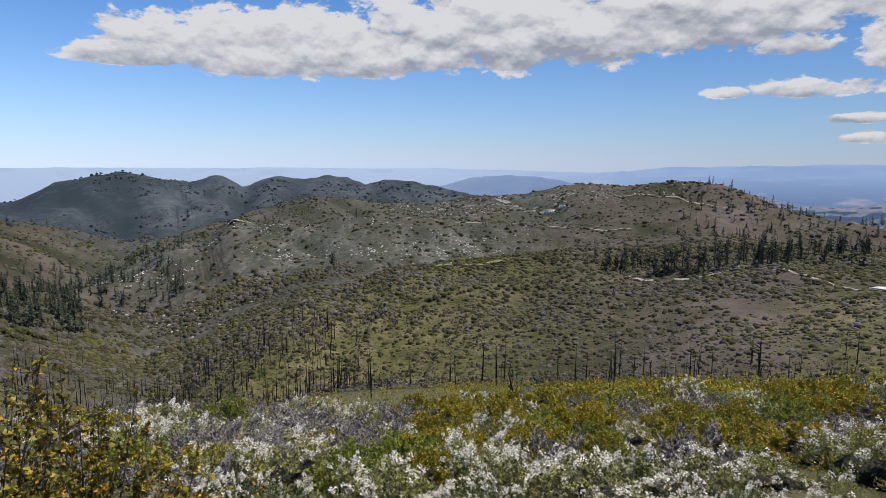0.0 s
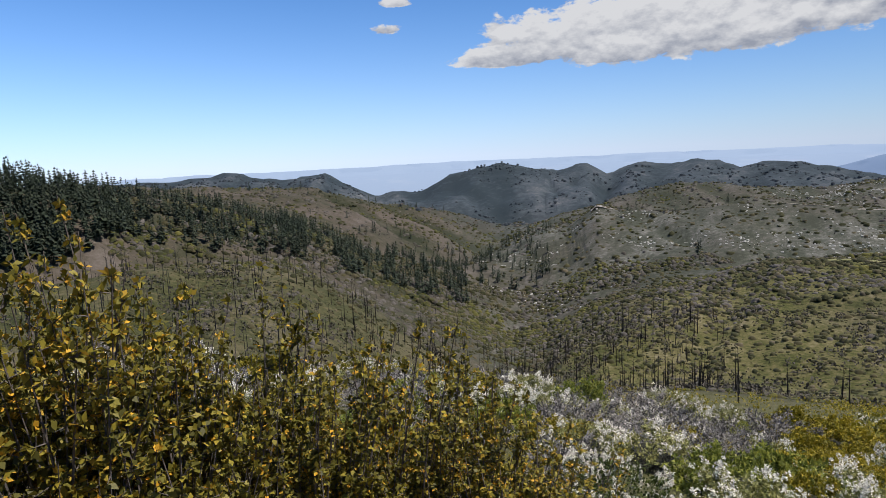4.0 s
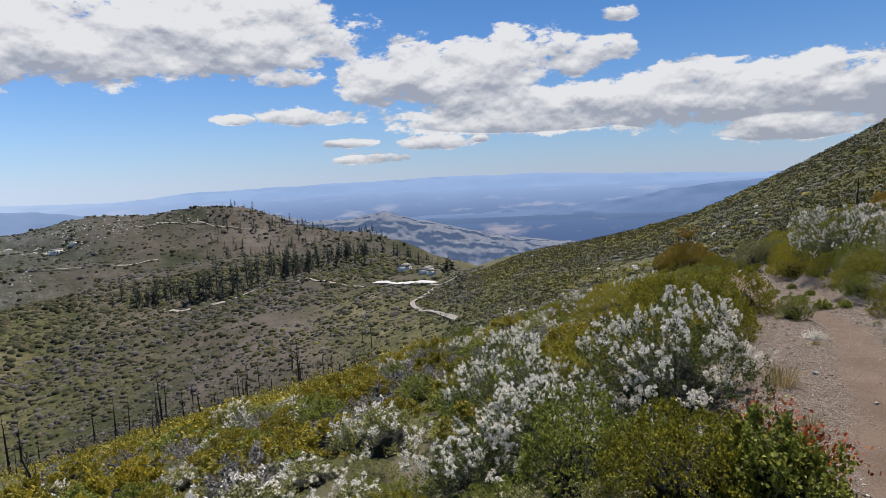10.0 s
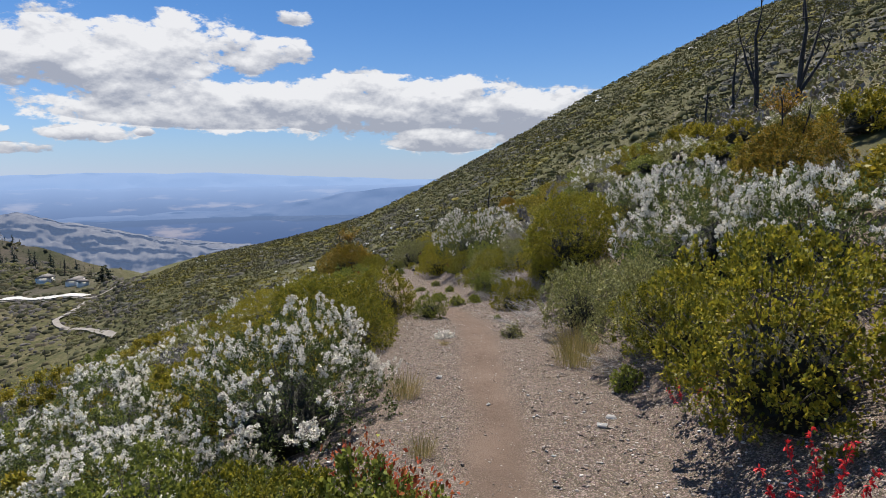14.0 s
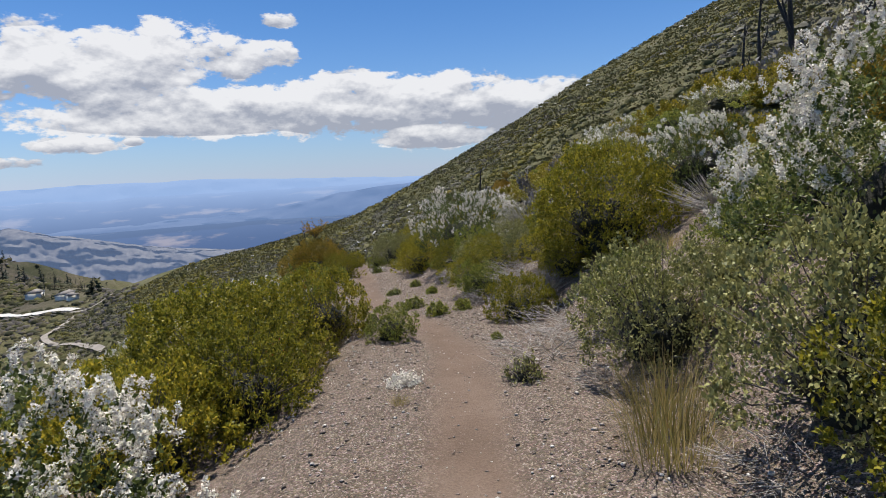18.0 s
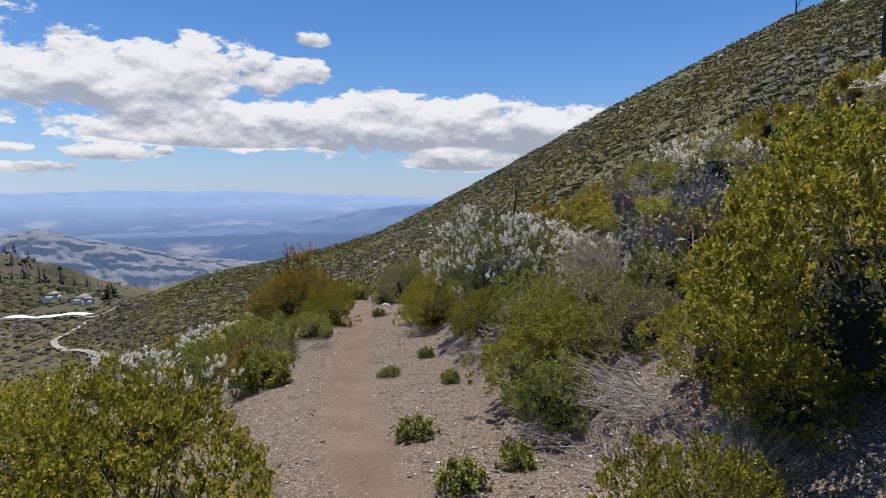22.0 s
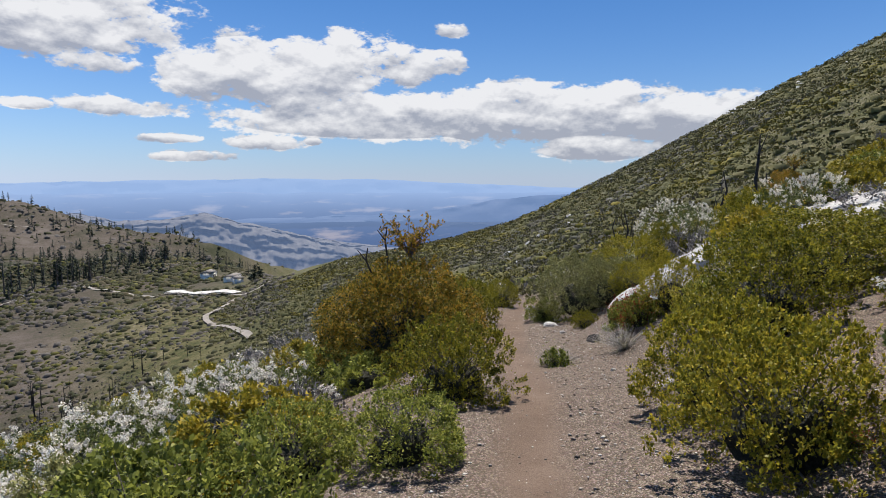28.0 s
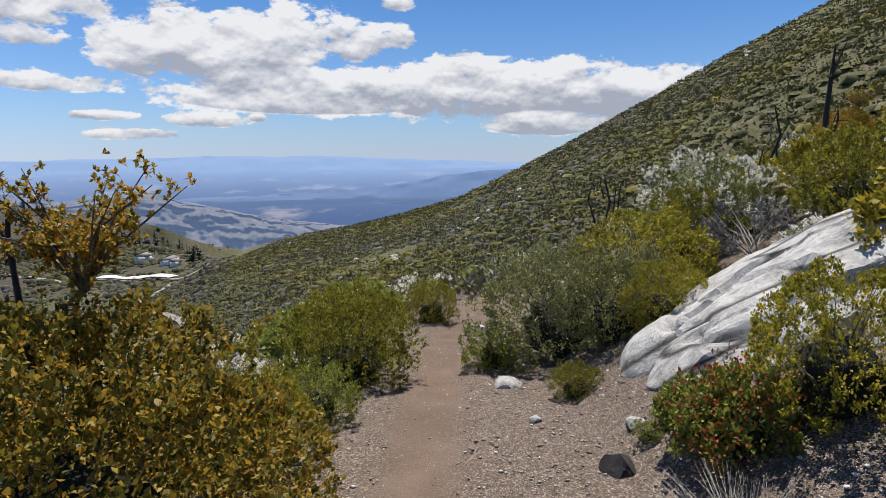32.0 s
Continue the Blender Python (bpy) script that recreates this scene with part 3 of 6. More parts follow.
HOLLOW = [(-150, 460, 5), (-110, 480, 1), (-69, 460, -1.5), (-60, 480, -3.2), (-52, 520, -5), (-45, 560, -7), (-39, 600, -9.2), (-32, 680, -10.4), (-28, 740, -9.4), (-24, 760, -7.8), (-19, 760, -6), (-13, 760, -6.3), (-7, 760, -5.6),
          (0, 790, -5.3), (8, 760, -5.5), (14, 700, -5.3), (18, 680, -4.8), (23, 710, -3.6), (30, 670, -5.2), (36, 660, -6.2), (39.5, 660, -7.1), (42, 702, -8.0), (50, 910, -9.1), (70, 960, -8.8), (90, 620, -2), (110, 460, 8.5), (180, 460, 12.8)]
BROW = [(-150, 900, 3), (-110, 900, 1), (-69, 900, -0.5), (-60, 900, -1.1), (-51.4, 900, -1.8), (-45.1, 900, -2.2), (-43, 920, -2.9), (-38.7, 950, -3.7), (-34.9, 1000, -4.4), (-31.7, 1050, -5.3), (-28, 1050, -6.5), (-24, 1000, -6.5), (-20, 980, -5.2),
        (-18, 960, -4.5), (-15, 950, -3.5), (-10.6, 950, -2.9), (-6.3, 950, -3.7), (-1.2, 1000, -3.8), (3.1, 1000, -3.1), (7.7, 1000, -2.8), (12.8, 950, -1.8), (17, 900, -2.0), (20, 850, -1.8), (23, 800, -1.6), (26.7, 780, -2.6),
        (29.3, 750, -3.6), (32.8, 720, -4.3), (36, 700, -4.9), (39.5, 680, -6), (42.5, 705, -7.4), (46, 900, -8.6), (70, 1000, -8.5), (90, 700, -3), (110, 500, 8), (180, 500, 12)]
GAP = [(-150, 1200, 0), (-69, 1200, -3), (-51, 1300, -3.6), (-45, 1300, -4.4), (-39, 1400, -5.6), (-32, 1400, -6.4), (-28, 1400, -6.8), (-20, 1400, -6), (0, 1400, -4.6), (20, 1300, -3.6), (30, 1200, -6.5), (36, 1200, -9), (45, 1300, -10), (70, 1400, -10), (90, 1200, -5), (180, 900, 6)]
RANGE = [(-150, 1900, -1), (-69, 1900, -1.2), (-58, 2000, -0.9), (-51.2, 2000, -0.4), (-46.9, 2000, -1.4), (-43.8, 2000, -0.7), (-39.6, 1950, -3.1), (-38.7, 1920, -3.1), (-35, 1900, -2.8), (-31.5, 1900, -1.3), (-27.4, 1900, -0.6), (-24.9, 1900, -1.3),
         (-22.4, 1950, -1.7), (-20, 2000, -1.0), (-18, 2000, -2.1), (-15.5, 2000, -1.1), (-12.9, 2000, -1.4), (-10.3, 2000, -1.0), (-7.2, 2000, -1.8), (-5, 2000, -1.35), (-3.2, 2000, -1.5), (-0.2, 2000, -2.2), (2.2, 2000, -2.9), (8, 2000, -3.2), (20, 2000, -2.7),
         (27.5, 2000, -4.6), (31, 2000, -8), (41, 1950, -9.5), (56, 1900, -9.5), (70, 1900, -9), (100, 1900, -6), (180, 1800, 2)]
RINGS = (DALE, SPUR, GLEN, MID, HOLLOW, BROW, GAP, RANGE)


def rough(x, y, size, seed=0.0, octaves=4):
    """Smooth value noise on arrays, roughly -1 to 1."""
    x, y = np.asarray(x, float) / size + seed * 17.3, np.asarray(y, float) / size - seed * 9.1
    total, amp = np.zeros_like(x), 1.0
    for k in range(octaves):
        ix, iy = np.floor(x), np.floor(y)
        fx, fy = x - ix, y - iy
        fx, fy = fx * fx * (3 - 2 * fx), fy * fy * (3 - 2 * fy)

        def cell(a, b):
            s = np.sin(a * 127.1 + b * 311.7 + k * 74.7) * 43758.5453
            return (s - np.floor(s)) * 2 - 1
        total += amp * ((cell(ix, iy) * (1 - fx) + cell(ix + 1, iy) * fx) * (1 - fy) + (cell(ix, iy + 1) * (1 - fx) + cell(ix + 1, iy + 1) * fx) * fy)
        x, y, amp = x * 2.03 + 5.2, y * 2.03 - 3.7, amp * 0.5
    return total / 1.9


def step(a, b, x):
    k = np.clip((x - a) / (b - a), 0, 1)
    return k * k * (3 - 2 * k)


def from_trail(x, y):
    """Signed distance to the trail's middle line (uphill side negative)."""
    best, side = np.full(np.shape(x), 1e9), np.zeros(np.shape(x))
    for (ax, ay), (bx, by) in zip(TRAIL[:-1], TRAIL[1:]):
        dx, dy = bx - ax, by - ay
        k = np.clip(((x - ax) * dx + (y - ay) * dy) / (dx * dx + dy * dy), 0, 1)
        px, py = x - ax - k * dx, y - ay - k * dy
        d = np.hypot(px, py)
        better = d < best
        best = np.where(better, d, best)
        side = np.where(better, np.sign(dx * py - dy * px), side)
    return best * side


def near_height(x, y):
    v = from_trail(x, y)
    u = x * AX + y * AY
    z = np.interp(u, TRAIL_U, TRAIL_Z)
    up = np.maximum(-v - 1.5, 0)
    down = np.maximum(v - 1.1, 0)
    bank = 0.46 * up - 0.06 * np.exp(-up * 3) + 0.12 * step(0, 1.2, up) + 0.06 * np.clip(-v - 0.35, 0, 1.2)
    fall = 0.37 * down + 0.03 * np.clip(v - 0.4, 0, 0.7)
    bench = -0.035 * step(0.42, 0.2, np.abs(v + 0.03))
    bump = 0.035 * rough(x, y, 0.9, 1.0) * step(0.2, 0.8, np.abs(v)) + 0.25 * rough(x, y, 6, 2.0) * step(1.5, 6, np.abs(v))
    return z + bank - fall + bench + bump + 0.008 * rough(x, y, 0.25, 4.0)


def ribs(x, y):
    """Spurs and gullies running down the far slopes: height to add, and a tone from -1 (gully) to 1 (rib)."""
    az, r = np.degrees(np.arctan2(x, y)), np.hypot(x, y)
    bend = 2.2 * rough(x, y, 260, 21.0, 3)
    ds = [cyc(az, ring, 1) for ring in RINGS]
    lift, tone = np.zeros(np.shape(r)), np.zeros(np.shape(r))
    for k, size, deep in ((0, 5.0, 6.0), (2, 3.4, 12.0), (4, 3.0, 14.0), (6, 2.6, 46.0)):
        f = np.clip((r - ds[k]) / np.maximum(ds[k + 1] - ds[k], 1), 0, 1)
        drift = (r - ds[k + 1]) / r * (22.0 if k in (2, 4) else -9.0)
        rib = np.abs(rough((az + drift + bend) * 10, r * 0.05, size * 10, 11.0 + k, 4))
        hump = np.sin(np.pi * f) ** 0.8 * step(-75, -60, az) * step(47, 38, az)
        lift = lift + deep * (0.3 - rib) * hump
        tone = tone + (0.3 - rib) * 2.2 * hump
    lift = lift + 9.0 * rough(x, y, 75, 33.0, 4) * step(850, 1200, r) + 3.0 * rough(x, y, 30, 35.0, 3) * step(200, 300, r) * step(47, 40, az)
    return lift, tone


def far_height(x, y):
    az, r = np.degrees(np.arctan2(x, y)), np.hypot(x, y)
    ds, zs = [np.full(np.shape(r), 30.0)], [np.interp(az, [-180, -120, -60, 0, 40, 70, 100, 140, 180], [8, 3, -9, -13, -10, -4, 5, 12, 8])]
    for ring in RINGS:
        d = cyc(az, ring, 1)
        ds.append(d)
        zs.append(1.6 + d * np.tan(np.radians(cyc(az, ring, 2))))
    ds.append(np.full(np.shape(r), 2700.0))
    zs.append(np.full(np.shape(r), -430.0))
    ds.append(np.full(np.shape(r), 9000.0))
    zs.append(np.full(np.shape(r), -500.0))
    z = zs[0]
    for k in range(len(ds) - 1):
        f = np.clip((r - ds[k]) / np.maximum(ds[k + 1] - ds[k], 1), 0, 1)
        rising = zs[k + 1] > zs[k]
        crest = np.where(rising, f ** 0.85 * (1 - 0.25 * f * (1 - f)), f * f * (3 - 2 * f) * 0.35 + 0.65 * f ** 0.9)
        z = np.where(r >= ds[k], zs[k] + (zs[k + 1] - zs[k]) * crest, z)
    z = z + ribs(x, y)[0]
    amp = np.interp(r, [30, 120, 300, 900, 2000], [0.5, 1.2, 2.2, 6, 9])
    gully = np.abs(rough(x, y, 110, 3.0, 3))
    return z + amp * rough(x, y, 45, 5.0, 5) * 0.8 - amp * 1.2 * gully * step(60, 250, r)


def ground_z(x, y):
    x, y = np.asarray(x, float), np.asarray(y, float)
    k = step(28, 95, np.hypot(x - 16, y - 6))
    return near_height(x, y) * (1 - k) + far_height(x, y) * k


def gz(x, y):
    return float(ground_z(np.array([x]), np.array([y]))[0])


# ---- mesh helpers ----
def mesh_of(name, verts, faces, mats):
    """A mesh from arrays: verts n x 3 and faces m x 3 or m x 4."""
    verts, faces = np.asarray(verts, np.float32), np.asarray(faces, np.int32)
    me = bpy.data.meshes.new(name)
    me.vertices.add(len(verts))
    me.vertices.foreach_set("co", verts.ravel())
    k = faces.shape[1]
    me.loops.add(faces.size)
    me.loops.foreach_set("vertex_index", faces.ravel())
    me.polygons.add(len(faces))
    me.polygons.foreach_set("loop_start", np.arange(0, faces.size, k, dtype=np.int32))
    for m in mats:
        me.materials.append(m)
    me.update(calc_edges=True)
    return me


def smooth(me):
    me.polygons.foreach_set("use_smooth", np.ones(len(me.polygons), bool))
    return me


def part(name, me, parent, label=""):
    ob = new(name, me)
    ob.parent = parent
    return tagged(ob, label)


def field(me, name, values):
    a = me.attributes.new(name, "FLOAT", "POINT")
    a.data.foreach_set("value", np.asarray(values, np.float32))


# ---- ground: one sheet from the trail to the far crests ----
def ring_sheet(core_a, core_b, arc, along, radii):
    """Loops at growing distance round the line from core_a to core_b."""
    a, b = np.array(core_a, float), np.array(core_b, float)
    d = (b - a) / np.linalg.norm(b - a)
    left = np.array([-d[1], d[0]])
    base, way = [], []
    for k in range(along):
        base.append(a + (b - a) * k / along), way.append(-left)
    for k in range(arc):
        t = math.pi * k / arc
        base.append(b), way.append(-left * math.cos(t) + d * math.sin(t))
    for k in range(along):
        base.append(b + (a - b) * k / along), way.append(left)
    for k in range(arc):
        t = math.pi * k / arc
        base.append(a), way.append(left * math.cos(t) - d * math.sin(t))
    base, way = np.array(base), np.array(way)
    cols = len(base)
    xy = np.concatenate([base + way * r for r in radii])
    i = np.arange(cols)
    j = (i + 1) % cols
    faces = np.concatenate([np.stack([i + k * cols, i + (k + 1) * cols, j + (k + 1) * cols, j + k * cols], 1) for k in range(len(radii) - 1)])
    return xy, faces


radii = [0.0]
gap = 0.18
while radii[-1] < 2650:
    radii.append(radii[-1] + gap)
    gap *= 1.0 if radii[-1] < 4 else (1.042 if radii[-1] < 420 else 1.014)
xy, faces = ring_sheet((-3, -1.6), (33, 14), 330, 150, radii)
gx, gy = xy[:, 0], xy[:, 1]
ground = new("ground", mesh_of("ground", np.column_stack([gx, gy, ground_z(gx, gy)]), faces, [SOIL]))
smooth(ground.data)
gv = np.abs(from_trail(gx, gy) + 0.03 + 0.15 * rough(gx, gy, 1.1, 7.0, 5))
grr = np.hypot(gx, gy)
field(ground.data, "tread", step(0.46, 0.10, gv))
field(ground.data, "far", step(3.0, 9.0, gv))
field(ground.data, "rib", ribs(gx, gy)[1] * step(90, 200, grr))
gaz = np.degrees(np.arctan2(gx, gy))
field(ground.data, "spur", step(36, 48, gaz) * step(150, 60, np.abs(gaz)) + (1 - step(36, 48, gaz)) * step(110, 60, grr))
first, second = cyc(gaz, SPUR, 1), cyc(gaz, MID, 1)
patch = rough(gx, gy, 90, 12.0)
field(ground.data, "green", step(-27, -20, gaz) * step(20, -6, gaz + 16 * patch) * step(1.1, 0.98, grr / first) * step(0.32, 0.5, grr / first) + 0.55 * step(-25, -33, gaz) * step(0.3, 0.5, grr / first) * step(1.2, 0.9, grr / first) + 0.8 * step(26, 36, gaz + 6 * patch) * step(330, 240, grr))
field(ground.data, "pale", step(-36, -26, gaz) * step(17, 6, gaz) * step(1.0, 1.12, grr / first) * step(1350, 1000, grr) * (0.45 + 0.55 * step(-0.3, 0.5, rough(gx, gy, 140, 13.0))))
# haze-tinted tone takes over beyond about 900 m
field(ground.data, "hazed_woods", step(900, 1500, grr + 150 * rough(gx, gy, 200, 8.0)))
tagged(ground, "stony brown hillside with a worn dirt trail and scrub", "ground", kind="structure")


# ---- far country ----
def far_band(name, dist, lo, hi, crest, mat, label, az0=-180, az1=180, depth=250.0, seed=1.0, count=700, relief=0.0):
    """A range of hills far off: foot, crest and back slope; crest gives its elevation angle over azimuth."""
    az = np.linspace(az0, az1, count)
    ra = np.radians(az)
    rough_el = 0.16 * rough(az * 10, az * 0, 30, seed) + 0.05 * rough(az * 10, az * 0, 6, seed + 1)
    el = np.interp(az, [c[0] for c in crest], [c[1] for c in crest]) + rough_el
    rows = []
    lines = 34 if relief else 8
    for q in range(lines):
        r = dist - depth + depth * q / (lines - 1) if q < lines - 1 else dist
        w = 1 - (1 - q / (lines - 1)) ** 1.6
        zz = r * np.tan(np.radians(lo + (el - lo) * w))
        wob = 1 + 0.02 * rough(az * 10, az * 0 + r, 20, seed + 2)
        x, y = np.sin(ra) * r * wob, np.cos(ra) * r * wob
        if relief:
            zz = zz + relief * (0.35 - np.abs(rough(x, y, 85, seed + 3, 5))) * min(1.0, 4 * (1 - w) + 0.3)
        rows.append(np.column_stack([x, y, zz + 1.6]))
    r = dist + depth
    rows.append(np.column_stack([np.sin(ra) * r, np.cos(ra) * r, np.full(count, r * math.tan(radians(hi)) + 1.6)]))
    v = np.concatenate(rows)
    i = np.arange(count - 1)
    f = np.concatenate([np.stack([i + k * count, i + 1 + k * count, i + 1 + (k + 1) * count, i + (k + 1) * count], 1) for k in range(lines)])
    ob = new(name, smooth(mesh_of(name, v, f, [mat])))
    return tagged(ob, label, "backdrop", kind="structure")


# far bands carry their haze as glow in the material
far_band("backdrop_plain", 4300, -7.4, -1.4, [(-180, -1.3), (180, -1.3)], PLAIN, "blue desert plain far below with haze painted in", depth=1900, seed=2.0)
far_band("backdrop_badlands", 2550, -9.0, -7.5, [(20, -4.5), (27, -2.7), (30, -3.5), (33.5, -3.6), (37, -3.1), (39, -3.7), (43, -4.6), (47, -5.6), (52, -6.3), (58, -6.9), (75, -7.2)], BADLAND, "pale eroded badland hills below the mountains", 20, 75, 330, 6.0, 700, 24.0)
far_band("backdrop_near_range", 3300, -4.0, -4.0, [(-180, -3.5), (-5, -3.5), (-1, -2.4), (3, -1.4), (6, -1.2), (9, -1.4), (14, -2.2), (22, -3), (38, -3.6), (52, -3.4), (58, -2.8), (63, -2.0), (70, -1.3), (90, -1.4), (110, -3), (180, -3.5)], RANGE_BLUE, "range of distant hills with blue haze painted in", seed=3.0)
far_band("backdrop_far_range", 4550, -2.6, -2.0, [(-180, -0.6), (-60, -0.6), (-30, -0.45), (0, -0.6), (14, -0.9), (20, -0.5), (35, -0.15), (50, -0.05), (58, -0.4), (70, -0.8), (100, -0.6), (180, -0.6)], RANGE_PALE, "far mountains almost lost in painted pale haze", seed=4.0)


# ---- plants ----
def leaf_quads(pos, way, size, rng, aspect=0.55, curl=0.25, simple=False):
    """Folded lozenge leaves: at pos, pointing along way, of length size."""
    n = len(pos)
    way = way / np.maximum(np.linalg.norm(way, axis=1, keepdims=True), 1e-6)
    side = np.cross(way, np.array([0.0, 0.0, 1.0]) + rng.normal(size=(n, 3)) * 0.55)
    side /= np.maximum(np.linalg.norm(side, axis=1, keepdims=True), 1e-6)
    up = np.cross(side, way)
    s = np.asarray(size).reshape(-1, 1) * np.ones((n, 1))
    if simple:
        v = np.stack([pos - side * s * aspect * 0.5, pos + side * s * aspect * 0.5, pos + way * s], 1).reshape(-1, 3)
        return v, np.arange(3 * n).reshape(-1, 3)
    mid = pos + way * s * 0.5
    v = np.stack([pos, mid + side * s * aspect * 0.5 + up * s * curl * 0.5, pos + way * s, mid - side * s * aspect * 0.5 + up * s * curl * 0.5], 1).reshape(-1, 3)
    return v, np.arange(4 * n).reshape(-1, 4)


def tubes(lines, sides=4):
    """Tapered twigs: each line is a list of (x, y, z, radius)."""
    vs, fs, base = [], [], 0
    ang = np.arange(sides) * 2 * math.pi / sides
    for line in lines:
        p = np.array(line, float)
        for i in range(len(p)):
            t = p[min(i + 1, len(p) - 1), :3] - p[max(i - 1, 0), :3]
            t /= max(np.linalg.norm(t), 1e-6)
            a = np.cross(t, (0.31, 0.87, 0.38))
            a /= max(np.linalg.norm(a), 1e-6)
            b = np.cross(t, a)
            vs.append(p[i, :3] + p[i, 3] * (np.cos(ang)[:, None] * a + np.sin(ang)[:, None] * b))
        for i in range(len(p) - 1):
            for k in range(sides):
                fs.append((base + i * sides + k, base + i * sides + (k + 1) % sides, base + (i + 1) * sides + (k + 1) % sides, base + (i + 1) * sides + k))
        base += len(p) * sides
    return np.concatenate(vs), np.array(fs)


def dome_twigs(rng, count, wide, tall, lumps=7, inner=0.45, upright=0.25, heart_size=0.45):
    """Twig tips gathered in boughs over a lumpy crown, with the point inside from which each one grows."""
    boughs = max(16, count // 12)

    def crown(az, h, jitter):
        swell = np.ones(len(az))
        for a, hh, s in zip(lump_a, lump_h, lump_s):
            swell += s * np.exp(-((np.angle(np.exp(1j * (az - a)))) ** 2) / 0.45 - ((h - hh) ** 2) / 0.12)
        rad = wide * np.sqrt(np.clip(1 - (h - 0.2) ** 2 / 0.66, 0.03, 1)) * swell * jitter
        return np.column_stack([np.cos(az) * rad, np.sin(az) * rad, tall * (0.04 + 0.94 * h) * (0.85 + 0.35 * (swell - 1)) * (0.5 + 0.5 * jitter)])
    lump_a, lump_h, lump_s = rng.uniform(0, 2 * math.pi, lumps), rng.uniform(0, 1, lumps), rng.uniform(-0.3, 0.32, lumps)
    turn = np.arange(boughs) * 2.39996 + rng.normal(0, 0.12, boughs)
    rise = (np.arange(boughs) + rng.uniform(0.1, 0.9, boughs)) / boughs
    middle = crown(turn, rise ** 0.9, rng.uniform(0.78, 1.05, boughs))
    k = rng.integers(0, boughs, count)
    out = middle[k] - np.array([0, 0, tall * 0.25])
    out /= np.linalg.norm(out, axis=1, keepdims=True)
    # each bough is a small dome of twigs, with gaps between it and the next
    fan = out * 0.75 + rng.normal(size=(count, 3)) * 0.62 + np.array([0, 0, 0.2])
    fan /= np.linalg.norm(fan, axis=1, keepdims=True)
    reach = wide * (rng.uniform(0.15, 0.29, boughs)[k] * rng.uniform(0.75, 1.08, count))[:, None]
    tip = middle[k] + (fan - out * 0.75) * reach
    tip[:, 2] = np.maximum(tip[:, 2], 0.05 * tall)
    root = tip * np.array([inner, inner, 0.55])
    way = fan * 0.6 + (tip - root) / np.maximum(np.linalg.norm(tip - root, axis=1, keepdims=True), 1e-6) * 0.5
    way[:, 2] += upright
    # solid hull for twigs and litter inside the crown, its shade painted near-black
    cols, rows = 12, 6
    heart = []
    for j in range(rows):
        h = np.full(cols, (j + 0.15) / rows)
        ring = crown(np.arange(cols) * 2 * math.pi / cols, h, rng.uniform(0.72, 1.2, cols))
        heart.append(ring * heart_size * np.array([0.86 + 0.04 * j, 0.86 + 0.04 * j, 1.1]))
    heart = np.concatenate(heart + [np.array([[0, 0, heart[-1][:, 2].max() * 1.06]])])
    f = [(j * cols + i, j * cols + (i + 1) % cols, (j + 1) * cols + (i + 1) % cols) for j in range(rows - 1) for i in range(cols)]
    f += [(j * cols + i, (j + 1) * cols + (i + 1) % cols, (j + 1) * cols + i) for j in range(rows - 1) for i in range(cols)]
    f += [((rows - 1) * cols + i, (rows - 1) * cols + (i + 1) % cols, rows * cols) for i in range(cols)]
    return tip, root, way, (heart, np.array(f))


def shrub_meshes(seed, wide, tall, twigs, per_twig, size, spray=0.17, aspect=0.68, bare=0.0, upright=0.25, fill=4.5, stems=40, simple=False, heart_size=0.45):
    rng = np.random.default_rng(seed)
    tip, root, way, heart = dome_twigs(rng, twigs, wide, tall, upright=upright, heart_size=heart_size)
    k = np.repeat(np.arange(twigs), per_twig)
    t = rng.beta(2.2, 1.0, len(k))[:, None]
    w = way / np.linalg.norm(way, axis=1, keepdims=True)
    pos = tip[k] - w[k] * (1 - t) * spray * 1.7 + rng.normal(size=(len(k), 3)) * spray * 0.2
    pos[:, 2] = np.maximum(pos[:, 2], 0.02)
    leaf_way = w[k] * 0.7 + rng.normal(size=(len(k), 3)) * 0.8 + np.array([0, 0, 0.35])
    big = size * rng.uniform(0.7, 1.45, len(k))
    core = int(twigs * fill)
    kc = rng.integers(0, twigs, core)
    inside = tip[kc] * rng.uniform(0.5, 0.9, (core, 1)) + rng.normal(size=(core, 3)) * 0.05
    inside[:, 2] = np.maximum(inside[:, 2], 0.04)
    pos, leaf_way, big = np.concatenate([pos, inside]), np.concatenate([leaf_way, rng.normal(size=(core, 3))]), np.concatenate([big, size * rng.uniform(0.9, 1.35, core)])
    lv, lf = leaf_quads(pos, leaf_way, big, rng, aspect, 0.25, simple)
    lines = []
    for i in range(0, twigs, max(1, twigs // stems)):
        b = np.array([rng.normal(0, 0.05 * wide), rng.normal(0, 0.05 * wide), -0.04])
        m = root[i] * 0.9 + rng.normal(size=3) * 0.03
        lines.append([(*b, 0.014 * tall + 0.004), (*m, 0.007 * tall + 0.003), (*((tip[i] + m) / 2 + rng.normal(size=3) * 0.02), 0.004), (*(tip[i] + w[i] * spray * bare), 0.0015)])
    sv, sf = tubes(lines, 3)
    return (lv, lf), (sv, sf), heart, tip, w


